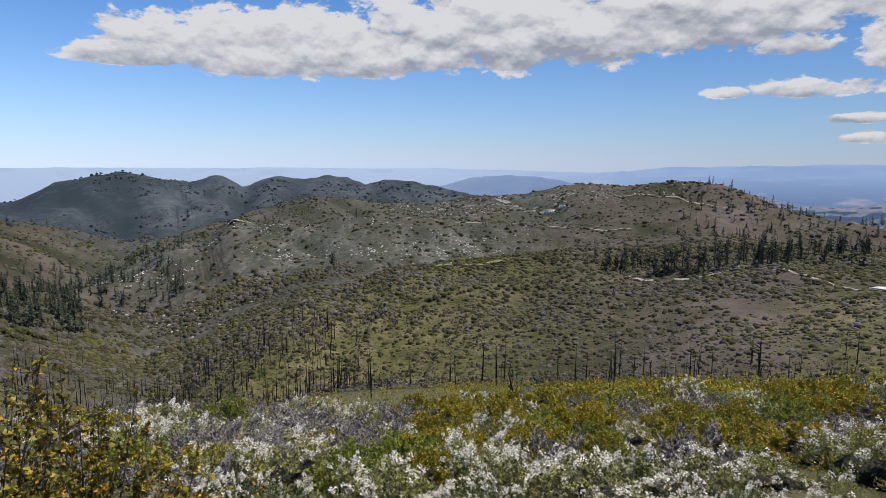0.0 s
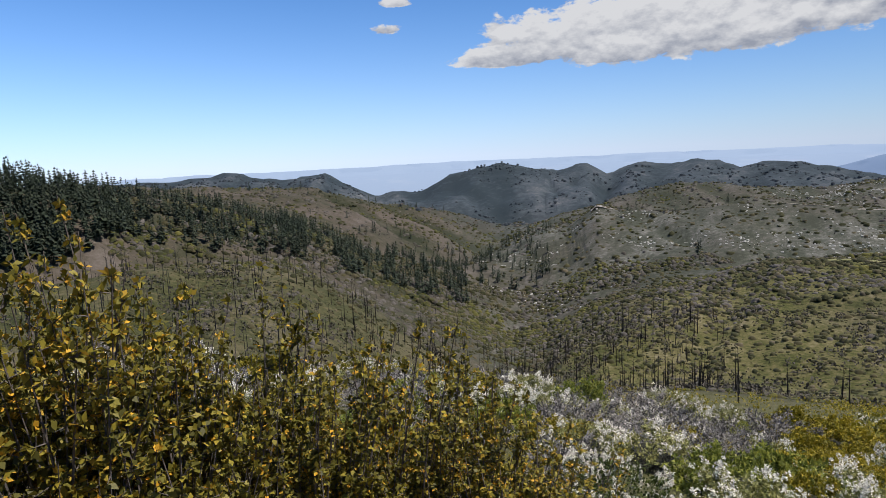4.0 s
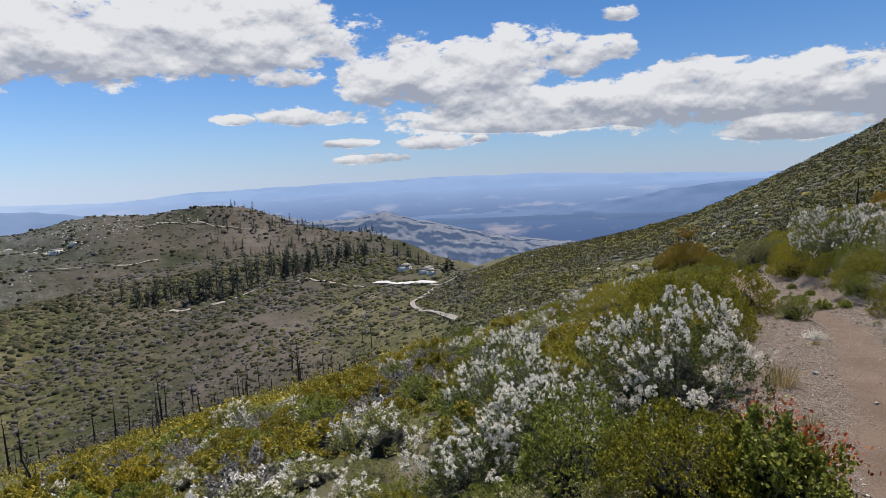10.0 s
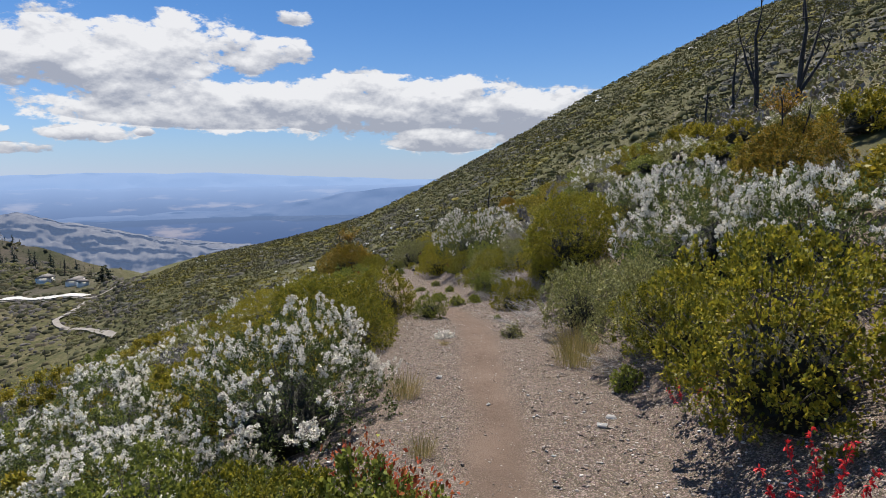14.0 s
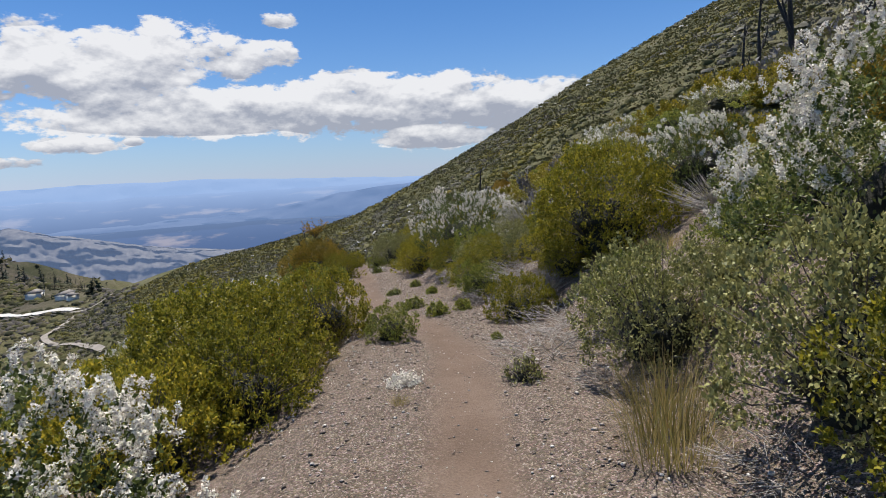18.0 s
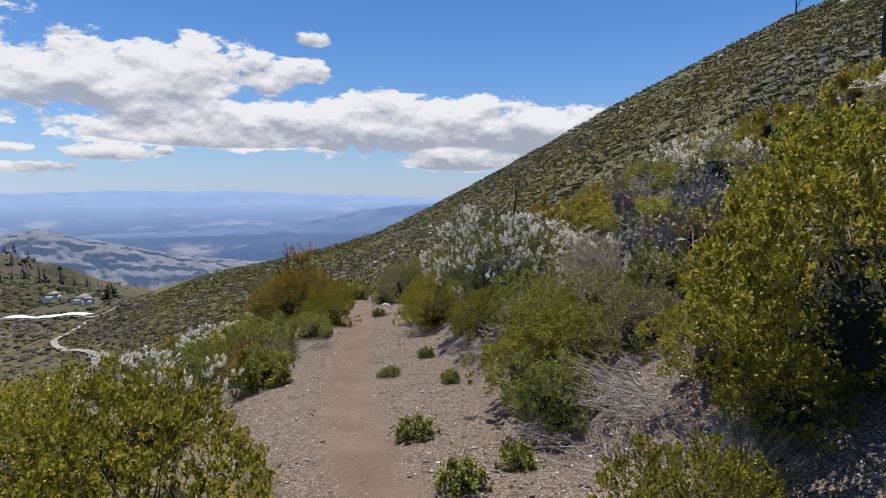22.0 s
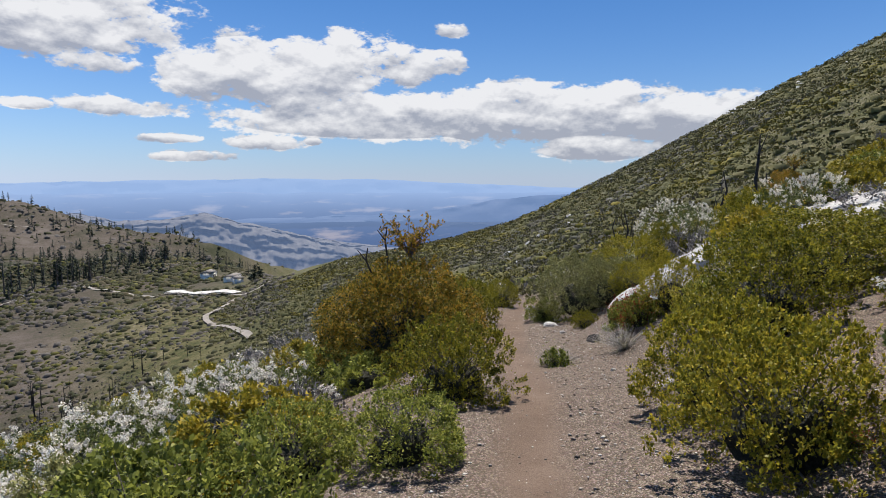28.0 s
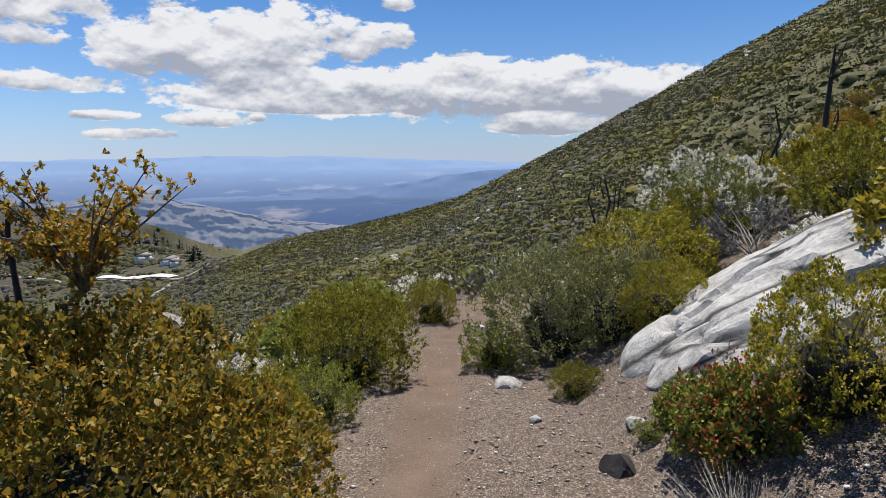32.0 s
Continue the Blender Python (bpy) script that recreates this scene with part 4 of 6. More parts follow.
def blossom_quads(rng, tips, ways, heads, head_size, petals):
    """Fluffy flower heads at some of the twig tips."""
    pick = np.repeat(rng.choice(len(tips), (heads + 5) // 6, replace=heads > 6 * len(tips)), 6)[:heads]
    way = ways[pick] + np.array([0, 0, 0.4]) + rng.normal(size=(heads, 3)) * 0.6
    way /= np.linalg.norm(way, axis=1, keepdims=True)
    long = head_size * rng.uniform(0.45, 0.95, heads)
    k = np.repeat(np.arange(heads), petals)
    t = rng.uniform(0, 1, len(k))
    off = rng.normal(size=(len(k), 3))
    off *= (head_size * 0.36 * (1.05 - 0.6 * t) * rng.uniform(0.6, 1.0, len(k)) / np.linalg.norm(off, axis=1))[:, None]
    seat = tips[pick] + rng.normal(size=(heads, 3)) * head_size * 0.62
    c = seat[k] + way[k] * (long[k] * t)[:, None] + off
    return leaf_quads(c, off + rng.normal(size=(len(k), 3)) * 0.012, head_size * rng.uniform(0.14, 0.26, len(k)), rng, 0.95, 0.2, True)


KINDS = {}


def shrub_kind(key, name, label, category, group, leaf_mat, stem_mat, seed, wide, tall, twigs, per_twig, size, flowers=None, extra=None, thick=True, **more):
    """Prepare one kind of shrub; its meshes are shared by all plants of that kind."""
    (lv, lf), (sv, sf), heart, tip, w = shrub_meshes(seed, wide, tall, twigs, per_twig, size, **more)
    rng = np.random.default_rng(seed + 500)
    parts = [("woody_frame", mesh_of(name + "_stems", sv, sf, [stem_mat]), ""), ("foliage", mesh_of(name + "_foliage", lv, lf, [leaf_mat]), "")]
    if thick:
        parts.append(("inner_thicket", mesh_of(name + "_thicket", *heart, [SHADE_TWIGS]), "solid hull for inner twigs, near-black as painted shade"))
    if flowers:
        mat, heads, head, petals, text = flowers
        top = np.argsort(-tip[:, 2] / tall - 0.5 * np.hypot(tip[:, 0], tip[:, 1]) / wide + rng.uniform(0, 0.5, len(tip)))[: max(12, int(len(tip) * 0.62))]
        parts.append(("blossom", mesh_of(name + "_blossom", *blossom_quads(rng, tip[top], w[top], heads, head, petals), [mat]), text))
    if extra:
        mat, count, low, high, esize, text = extra
        ok = np.where((tip[:, 2] > low * tall) & (tip[:, 2] < high * tall))[0]
        one = rng.choice(ok)
        close = ok[np.argsort(np.linalg.norm(tip[ok] - tip[one], axis=1))[: max(4, len(ok) // 3)]]
        k = rng.choice(close, count)
        parts.append(("tinted_leaves", mesh_of(name + "_tinted", *leaf_quads(tip[k] + w[k] * 0.03 + rng.normal(size=(count, 3)) * 0.05, w[k] + rng.normal(size=(count, 3)) * 0.7, esize * rng.uniform(0.7, 1.2, count), rng), [mat]), text))
    KINDS[key] = [name, label, category, group, parts, None]


def put(key, x, y, scale=1.0, turn=0.0, tall=1.0, sink=0.03, lean=0.0):
    """Set a plant of a kind on the ground."""
    kind = KINDS[key]
    name, label, category, group, parts, first = kind
    m = pose(x, y, gz(x, y) - sink * scale, lean, 0, turn) @ Matrix.Diagonal((scale, scale, scale * tall, 1))
    if first is None:
        root = new(name)
        root.empty_display_size = 0.1
        tagged(root, label, category, group)
        for pn, me, text in parts:
            part(pn, me, root, text)
        root.matrix_basis = m
        kind[5] = root
        return root
    ob = copy_thing(first, Matrix.Identity(4))
    ob.matrix_basis = m
    return ob


def shoot_parts(seed):
    """Leading shoots that stand above a crown, with leaf rosettes, and two burnt stubs."""
    rng = np.random.default_rng(seed)
    wood, pos, way, size, burnt = [], [], [], [], []
    foot = np.array([0.12, 0.1, 1.45])
    for i in range(20):
        a = rng.uniform(0, 6.28)
        mid = foot + np.array([math.cos(a) * 0.12, math.sin(a) * 0.12, rng.uniform(0.12, 0.30)])
        end = mid + np.array([math.cos(a) * rng.uniform(0.05, 0.4), math.sin(a) * rng.uniform(0.05, 0.4), rng.uniform(0.05, 0.34)])
        wood.append([(*foot, 0.012), (*mid, 0.007), (*end, 0.002)])
        for _ in range(20):
            c = mid + (end - mid) * rng.uniform(-0.3, 1.05) + rng.normal(size=3) * 0.045
            for _ in range(9):
                d = rng.normal(size=3) + np.array([0, 0, 0.6])
                pos.append(c), way.append(d), size.append(rng.uniform(0.022, 0.038))
    for x, y, h in ((-0.25, 0.2, 1.95), (-0.5, -0.25, 1.7)):
        burnt.append([(x * 0.7, y * 0.7, 1.1, 0.018), (x, y, h * 0.86, 0.014), (x + 0.03, y - 0.02, h * 0.95, 0.008)])
        burnt.append([(x, y, h * 0.86, 0.014), (x - 0.12, y + 0.05, h * 0.93, 0.006)])
    lv, lf = leaf_quads(np.array(pos), np.array(way), np.array(size), rng)
    return [("leading_shoot", mesh_of("shoot_wood", *tubes(wood, 4), [BARK]), "twigs standing above the crown"), ("shoot_foliage", mesh_of("shoot_foliage", lv, lf, [LEAF_GOLD]), ""), ("burnt_stub", mesh_of("burnt_stub", *tubes(burnt, 6), [CHAR]), "charred dead branch stubs")]


# near kinds carry fine leaves; far kinds the same plants with fewer, larger sprays
shrub_kind("olive", "scrub_oak", "yellow-green scrub oak shrub beside the trail", "shrub", "scrub oaks", LEAF_OLIVE, BARK, 11, 0.85, 1.25, 708, 20, 0.028, spray=0.061)
shrub_kind("olive2", "scrub_oak", "dense yellow-green scrub oak on the slope", "shrub", "scrub oaks", LEAF_OLIVE, BARK, 12, 1.0, 1.1, 759, 20, 0.029, spray=0.061)
shrub_kind("olive_big", "scrub_oak", "large yellow-green scrub oak above the trail", "shrub", "scrub oaks", LEAF_OLIVE, BARK, 23, 1.4, 1.8, 1526, 22, 0.032, spray=0.072)
shrub_kind("green", "green_shrub", "small-leaved green shrub at the trail edge", "shrub", "green shrubs", LEAF_GREEN, BARK, 13, 0.7, 0.85, 568, 16, 0.025, spray=0.055)
shrub_kind("grey", "sage_shrub", "grey-green twiggy sage shrub", "shrub", "sage shrubs", LEAF_GREY, BARK, 14, 0.85, 1.05, 708, 15, 0.026, spray=0.066, bare=0.5, upright=0.6)
shrub_kind("grey_big", "sage_shrub", "tall grey-green twiggy sage shrub", "shrub", "sage shrubs", LEAF_GREY, BARK, 24, 1.3, 1.6, 1207, 17, 0.029, spray=0.077, bare=0.5, upright=0.5)
shrub_kind("white", "white_flowering_shrub", "white-flowering chaparral shrub with olive leaves", "shrub", "white-flowering shrubs", LEAF_DEEP, BARK, 15, 0.95, 1.05, 657, 12, 0.029, flowers=(PETAL_WHITE, 400, 0.078, 54, "white fluffy flower heads"), spray=0.066)
shrub_kind("white2", "white_flowering_shrub", "white-flowering shrub with lilac-grey bloom", "shrub", "white-flowering shrubs", LEAF_DEEP, BARK, 16, 1.1, 1.25, 708, 12, 0.029, flowers=(PETAL_WHITE, 380, 0.08, 54, "white fluffy flower heads"), spray=0.066)
shrub_kind("white_big", "white_flowering_shrub", "large white-flowering shrub above the trail", "shrub", "white-flowering shrubs", LEAF_DEEP, BARK, 25, 1.5, 1.7, 1092, 14, 0.030, flowers=(PETAL_WHITE, 780, 0.086, 48, "white fluffy flower heads"), spray=0.072)
shrub_kind("gold", "golden_oak_shrub", "golden-brown oak shrub with yellow and green leaves", "shrub", "golden oaks", LEAF_GOLD, BARK, 17, 1.25, 1.75, 1900, 24, 0.029, spray=0.075)
KINDS["gold"][4] += shoot_parts(171)
shrub_kind("dry", "dry_brush", "bare grey-brown dead brush", "shrub", "dry brush", LEAF_GREY, DEADWOOD, 19, 0.7, 0.7, 260, 2, 0.024, bare=1.2, upright=0.4, fill=0.0, thick=False, stems=200)
shrub_kind("redleaf", "reddened_shrub", "low green shrub with a patch of orange-red leaves", "shrub", "reddened shrubs", LEAF_GREEN, BARK, 20, 0.5, 0.55, 379, 12, 0.032, extra=(LEAF_RED, 460, 0.1, 1.0, 0.034, "orange-red leaves"), spray=0.06)
shrub_kind("small", "dwarf_shrub", "small low green dwarf shrub on the gravel", "shrub", "dwarf shrubs", LEAF_GREEN, BARK, 21, 0.2, 0.22, 138, 9, 0.022, spray=0.028)
shrub_kind("lilac", "lilac_flower", "small grey-leaved plant with lilac flowers", "flower", "lilac flowers", LEAF_GREY, BARK, 22, 0.16, 0.2, 70, 6, 0.020, flowers=(PETAL_LILAC, 26, 0.02, 6, "lilac flower heads"), spray=0.05, upright=1.2)
shrub_kind("far_olive", "slope_oak", "yellow-green scrub oak on the falling slope", "shrub", "slope oaks", LEAF_BROW, BARK, 31, 0.95, 1.0, 240, 19, 0.052, spray=0.16, fill=0.5, stems=10, simple=True, aspect=0.8, heart_size=0.5)
shrub_kind("far_green", "slope_shrub", "olive-green shrub on the hillside", "shrub", "slope shrubs", LEAF_GREEN, BARK, 32, 0.9, 0.9, 240, 19, 0.048, spray=0.16, fill=0.5, stems=10, simple=True, aspect=0.8, heart_size=0.5)
shrub_kind("far_white", "slope_blossom_shrub", "white-flowering shrub on the hillside", "shrub", "slope white shrubs", LEAF_GREY, BARK, 33, 1.0, 0.95, 240, 16, 0.045, flowers=(PETAL_WHITE, 120, 0.125, 30, "white flower heads"), spray=0.16, fill=0.5, stems=10, simple=True, aspect=0.8, heart_size=0.5)
shrub_kind("far_grey", "slope_brush", "grey-brown brush on the hillside", "shrub", "slope brush", BRUSH, DEADWOOD, 34, 0.9, 0.9, 170, 10, 0.06, spray=0.18, fill=0.3, bare=0.8, stems=20, thick=False, simple=True, aspect=0.5)


def plain_kind(key, name, label, category, group, parts):
    KINDS[key] = [name, label, category, group, parts, None]


def grass_tuft(seed, wide, tall, count):
    rng = np.random.default_rng(seed)
    a = rng.uniform(0, 2 * math.pi, count)
    r = wide * 0.7 * np.sqrt(rng.uniform(0, 1, count))
    base = np.column_stack([np.cos(a) * r, np.sin(a) * r, np.zeros(count)])
    lean = np.column_stack([np.cos(a) * r * 0.7, np.sin(a) * r * 0.7, np.zeros(count)]) + rng.normal(size=(count, 3)) * np.array([0.2, 0.2, 0.08]) * tall
    h = tall * rng.uniform(0.45, 1.05, count)
    tip = base + lean + np.column_stack([np.zeros(count), np.zeros(count), h])
    mid = (base + tip) / 2 - lean * 0.2
    side = np.column_stack([-np.sin(a), np.cos(a), np.zeros(count)]) * rng.uniform(0.001, 0.003, (count, 1))
    v = np.stack([base - side, base + side, mid + side, tip, mid - side], 1).reshape(-1, 3)
    k = np.arange(count)[:, None] * 5
    f = np.concatenate([k + np.array([[0, 1, 2, 4]]), k + np.array([[4, 2, 3, 3]])])
    return v, f


def blades_mesh(name, seed, wide, tall, count):
    v, f = grass_tuft(seed, wide, tall, count)
    quads, tris = f[:count], f[count:, :3]
    both = np.concatenate([quads[:, [0, 1, 2]], quads[:, [0, 2, 3]], tris])
    return mesh_of(name, v, both, [BLADE])


def wand_parts(seed, wands, tall):
    """Upright wands with short side sprays, small leaves and yellow buds all along."""
    rng = np.random.default_rng(seed)
    stalks, leaves, buds = [], [], []
    for _ in range(wands):
        a, r = rng.uniform(0, 6.28), 0.3 * math.sqrt(rng.uniform(0, 1))
        b = np.array([math.cos(a) * r * 0.4, math.sin(a) * r * 0.4, -0.05])
        h = tall * rng.uniform(0.55, 1.05)
        t = np.array([math.cos(a) * r * 1.6, math.sin(a) * r * 1.6, h]) + rng.normal(size=3) * 0.06
        m = (b + t) / 2 + rng.normal(size=3) * 0.05
        stalks.append([(*b, 0.009), (*m, 0.006), (*t, 0.002)])
        for _ in range(30):
            k = rng.uniform(0.12, 1.0)
            c = b + (m - b) * k * 2 if k < 0.5 else m + (t - m) * (k - 0.5) * 2
            d = rng.normal(size=3) * np.array([1, 1, 0.5]) + np.array([0, 0, 0.5])
            d = d / np.linalg.norm(d) * rng.uniform(0.04, 0.17) * (1.25 - k)
            stalks.append([(*c, 0.003), (*(c + d), 0.001)])
            for q in range(7):
                leaves.append((c + d * rng.uniform(0.1, 1.05), rng.normal(size=3) + d * 6, rng.uniform(0.022, 0.042)))
            if rng.uniform() < 0.2:
                for q in range(4):
                    buds.append((c + d + rng.normal(size=3) * 0.008, rng.normal(size=3), rng.uniform(0.014, 0.024)))

    def quads(rows, mat, nm, aspect):
        return mesh_of(nm, *leaf_quads(np.array([q[0] for q in rows]), np.array([q[1] for q in rows]), np.array([q[2] for q in rows]), rng, aspect), [mat])
    return [("woody_frame", mesh_of("wand_wood", *tubes(stalks, 3), [BARK]), ""), ("foliage", quads(leaves, LEAF_WAND, "wand_foliage", 0.6), ""), ("blossom", quads(buds, PETAL_YELLOW, "wand_buds", 0.9), "small yellow buds")]


for i in range(2):
    plain_kind("tall%d" % i, "budding_shrub", "tall upright shrub with yellow buds on wands", "shrub", "budding shrubs", wand_parts(181 + i, 22, 1.55))
plain_kind("tuft", "grass_tuft", "yellow-green tuft of wild grass", "grass", "grass tufts", [("sward", blades_mesh("grass_blades", 41, 0.36, 0.36, 320), "")])


def stick_pile(seed, count, wide):
    rng = np.random.default_rng(seed)
    lines = []
    for _ in range(count):
        a, r = rng.uniform(0, 2 * math.pi), wide * math.sqrt(rng.uniform(0, 0.8))
        p = np.array([math.cos(a) * r, math.sin(a) * r, rng.uniform(0.0, 0.12)])
        b = a + rng.normal(0, 0.9)
        ln = rng.uniform(0.12, 0.5) * wide / 0.6
        d = np.array([math.cos(b), math.sin(b), rng.uniform(0.0, 0.55)]) * ln
        w = rng.normal(size=3) * 0.04
        th = rng.uniform(0.0015, 0.006)
        lines.append([(*p, th), (*(p + d * 0.5 + w), th * 0.8), (*(p + d), th * 0.3)])
    return mesh_of("sticks", *tubes(lines, 3), [DEADWOOD])


plain_kind("twigs", "dead_stick_pile", "bleached dead twigs lying under the shrubs", "deadwood", "dead stick piles", [("brushwood", stick_pile(43, 170, 0.6), "")])


def scarlet_parts(seed):
    rng = np.random.default_rng(seed)
    stalks, petals, leaves = [], [], []
    for _ in range(9):
        a, r = rng.uniform(0, 6.28), rng.uniform(0, 0.12)
        b = np.array([math.cos(a) * r, math.sin(a) * r, 0])
        t = b + np.array([math.cos(a) * 0.14, math.sin(a) * 0.14, rng.uniform(0.32, 0.6)]) + rng.normal(size=3) * 0.04
        stalks.append([(*b, 0.004), (*((b + t) / 2 + rng.normal(size=3) * 0.02), 0.003), (*t, 0.0015)])
        for _ in range(22):
            k = rng.uniform(0.45, 1.0)
            c = b + (t - b) * k
            w = rng.normal(size=3) + np.array([0, 0, -0.2])
            for _ in range(3):
                petals.append((c, w + rng.normal(size=3) * 0.35, rng.uniform(0.022, 0.036)))
        for _ in range(9):
            leaves.append((b + (t - b) * rng.uniform(0.0, 0.4), rng.normal(size=3) + np.array([0, 0, 0.5]), rng.uniform(0.03, 0.06)))

    def quads(rows, mat, nm, aspect):
        return mesh_of(nm, *leaf_quads(np.array([q[0] for q in rows]), np.array([q[1] for q in rows]), np.array([q[2] for q in rows]), rng, aspect), [mat])
    return [("stalk", mesh_of("scarlet_stalks", *tubes(stalks, 3), [BARK]), ""), ("blossom", quads(petals, PETAL_RED, "scarlet_blossom", 0.4), "scarlet tubular flowers"), ("foliage", quads(leaves, LEAF_GREEN, "scarlet_foliage", 0.3), "")]


plain_kind("scarlet", "scarlet_flower", "scarlet tubular wildflower on thin stalks", "flower", "scarlet flowers", scarlet_parts(47))


# ---- trees ----
def conifer_parts(seed, tall, wide, layers, bare=0.2):
    rng = np.random.default_rng(seed)
    trunk = mesh_of("pine_trunk", *tubes([[(0, 0, -0.5, 0.022 * tall), (rng.normal(0, 0.06), rng.normal(0, 0.06), tall * 0.5, 0.014 * tall), (0, 0, tall * 0.98, 0.002 * tall)]], 6), [BARK])
    pos, way, size = [], [], []
    for i in range(layers):
        h = bare + (1 - bare) * (i + rng.uniform(-0.3, 0.3)) / layers
        reach = wide * (1 - h) ** 0.75 * rng.uniform(0.6, 1.15) + 0.02 * tall
        a = rng.uniform(0, 6.28)
        for j in range(3):
            k = (j + 1) / 3
            for side in (-0.35, 0.0, 0.35):
                c = np.array([math.cos(a + side * k) * reach * k * 0.7, math.sin(a + side * k) * reach * k * 0.7, h * tall - 0.12 * reach * k + rng.normal(0, 0.1)])
                pos.append(c), way.append([math.cos(a + side), math.sin(a + side), rng.uniform(-0.3, 0.35)]), size.append(reach * rng.uniform(0.3, 0.55))
    v, f = leaf_quads(np.array(pos), np.array(way, float), np.array(size), rng, 0.6)
    return [("trunk", trunk, ""), ("crown", mesh_of("pine_crown", v, f, [NEEDLE]), "")]


for i in range(4):
    plain_kind("pine%d" % i, "pine_tree", "dark green pine in the grove across the valley", "tree", "pine grove", conifer_parts(60 + i, 15 + i * 1.5, 2.5 + 0.25 * i, 46, (0.34, 0.22, 0.28, 0.4)[i]))
plain_kind("cone", "spreading_conifer", "broad dark conifer beside the white house", "tree", "", conifer_parts(66, 9, 4.6, 70, 0.05))


def snag_parts(seed, tall, forks, thick):
    """A burnt trunk with a few bare forks."""
    rng = np.random.default_rng(seed)
    lines = []
    for i in range(forks):
        a = rng.uniform(0, 6.28)
        out = tall * (0.0 if i == 0 else rng.uniform(0.1, 0.28))
        top = tall * (1.0 if i == 0 else rng.uniform(0.55, 0.98))
        fork = tall * rng.uniform(0.1, 0.45)
        base = np.array([0, 0, -0.1]) if i == 0 else np.array([0, 0, fork * 0.6])
        mid = np.array([math.cos(a) * out * 0.6, math.sin(a) * out * 0.6, base[2] + (top - base[2]) * 0.5]) + rng.normal(size=3) * 0.03 * tall
        end = np.array([math.cos(a) * out, math.sin(a) * out, top])
        th = thick * (1 if i == 0 else 0.6)
        lines.append([(*base, th), (*mid, th * 0.7), (*((mid + end) / 2 + rng.normal(size=3) * 0.03 * tall), th * 0.5), (*end, th * 0.18)])
        for _ in range(3):
            k = rng.uniform(0.4, 0.95)
            c = mid + (end - mid) * k
            d = rng.normal(size=3) * 0.11 * tall + np.array([0, 0, 0.09 * tall])
            lines.append([(*c, th * 0.3), (*(c + d * 0.6), th * 0.2), (*(c + d + rng.normal(size=3) * 0.02 * tall), th * 0.06)])
    trunk = mesh_of("burnt_trunk", *tubes(lines[:4], 6), [CHAR])
    limbs = mesh_of("burnt_limbs", *tubes(lines[4:] if len(lines) > 4 else lines[:1], 5), [CHAR])
    return [("trunk", trunk, ""), ("limb", limbs, "")]


for i in range(4):
    plain_kind("snag%d" % i, "burnt_snag", "charred leafless tree killed by a wildfire", "tree", "burnt snags", snag_parts(80 + i, 3.0, (3, 2, 4, 3)[i], 0.085))

# ---- brush covering the slopes beside the trail ----
def sort_at(u, v, n, rng):
    """Which plant grows where: blossom drifts below the trail, oak further down, mixed brush above."""
    pick = rng.uniform()
    if v > 0 and u < 14:
        if v > 11 and u < 0.3 * v:
            return "white" if pick < 0.24 + 0.45 * n else ("grey" if pick < 0.8 else ("olive" if pick < 0.9 else "green"))
        if v > 11:
            return "olive" if pick < 0.72 else ("green" if pick < 0.84 else "white")
        if v > 4.5:
            return "white" if pick < 0.30 + 0.5 * n else ("olive" if pick < 0.48 else ("green" if pick < 0.82 else "grey"))
        return "green" if pick < 0.42 else ("grey" if pick < 0.6 else ("white" if pick < 0.74 else "olive"))
    if v > 0:
        return "olive" if pick < 0.34 else ("green" if pick < 0.6 else ("white" if pick < 0.78 else "grey"))
    return "olive" if pick < 0.36 + 0.3 * n else ("grey" if pick < 0.62 else ("white" if pick < 0.80 else ("green" if pick < 0.93 else "dry")))


rng = np.random.default_rng(77)
taken = []


def brush(u0, u1, v0, v1, gap, size, close):
    """Rows of plants in trail coordinates: u along, v to the downhill side."""
    nu, nv = int((u1 - u0) / gap), int((v1 - v0) / gap)
    for i in range(nu):
        for j in range(nv):
            u, v = u0 + (i + rng.uniform(0.1, 0.9)) * gap, v0 + (j + rng.uniform(0.1, 0.9)) * gap
            x, y = u * AX - v * AY, u * AY + v * AX
            side = float(from_trail(np.array([x]), np.array([y]))[0])
            s = size * rng.uniform(0.75, 1.25)
            if -1.7 - s * 0.8 < side < 1.25 + s * 0.75 or math.hypot(x, y) < 2.2 + s * 0.4:
                continue
            if any((x - a) ** 2 + (y - b) ** 2 < (0.55 * (s + c)) ** 2 for a, b, c in taken):
                continue
            taken.append((x, y, s))
            kind = sort_at(u, side, float(rough(np.array([x]), np.array([y]), 4.0, 9.0)[0]), rng)
            if not close and kind != "dry":
                kind = "far_" + kind
            put(kind, x, y, s, rng.uniform(0, 360), rng.uniform(0.75, 1.15))

# ---- plants along the trail: kind, place, size, turn, height ----
put("white_big", 7.35, 3.60, 0.84, 241, 1.12)
put("white_big", 7.57, 6.32, 0.83, 289, 1.07)
put("green", 4.82, 3.18, 1.05, 8, 1.30)
put("olive2", 4.51, 2.06, 0.68, 290, 1.30)
put("redleaf", 4.92, 1.55, 1.05, 168, 1.30)
put("olive_big", 16.69, 10.06, 0.94, 185, 0.90)
put("olive", 7.05, -0.99, 1.11, 226, 1.30)
put("grey", 9.60, -0.10, 0.98, 102, 1.30)
put("grey", 11.54, 0.86, 0.92, 352, 1.30)
put("tuft", 10.34, 0.85, 1.22, 19, 1.30)
put("lilac", 11.33, 1.99, 1.17, 100, 1.16)
put("small", 8.70, 0.17, 1.03, 138, 1.30)
put("scarlet", 5.51, -0.93, 1.14, 205, 1.05)
put("scarlet", 7.59, -0.43, 0.81, 147, 0.89)
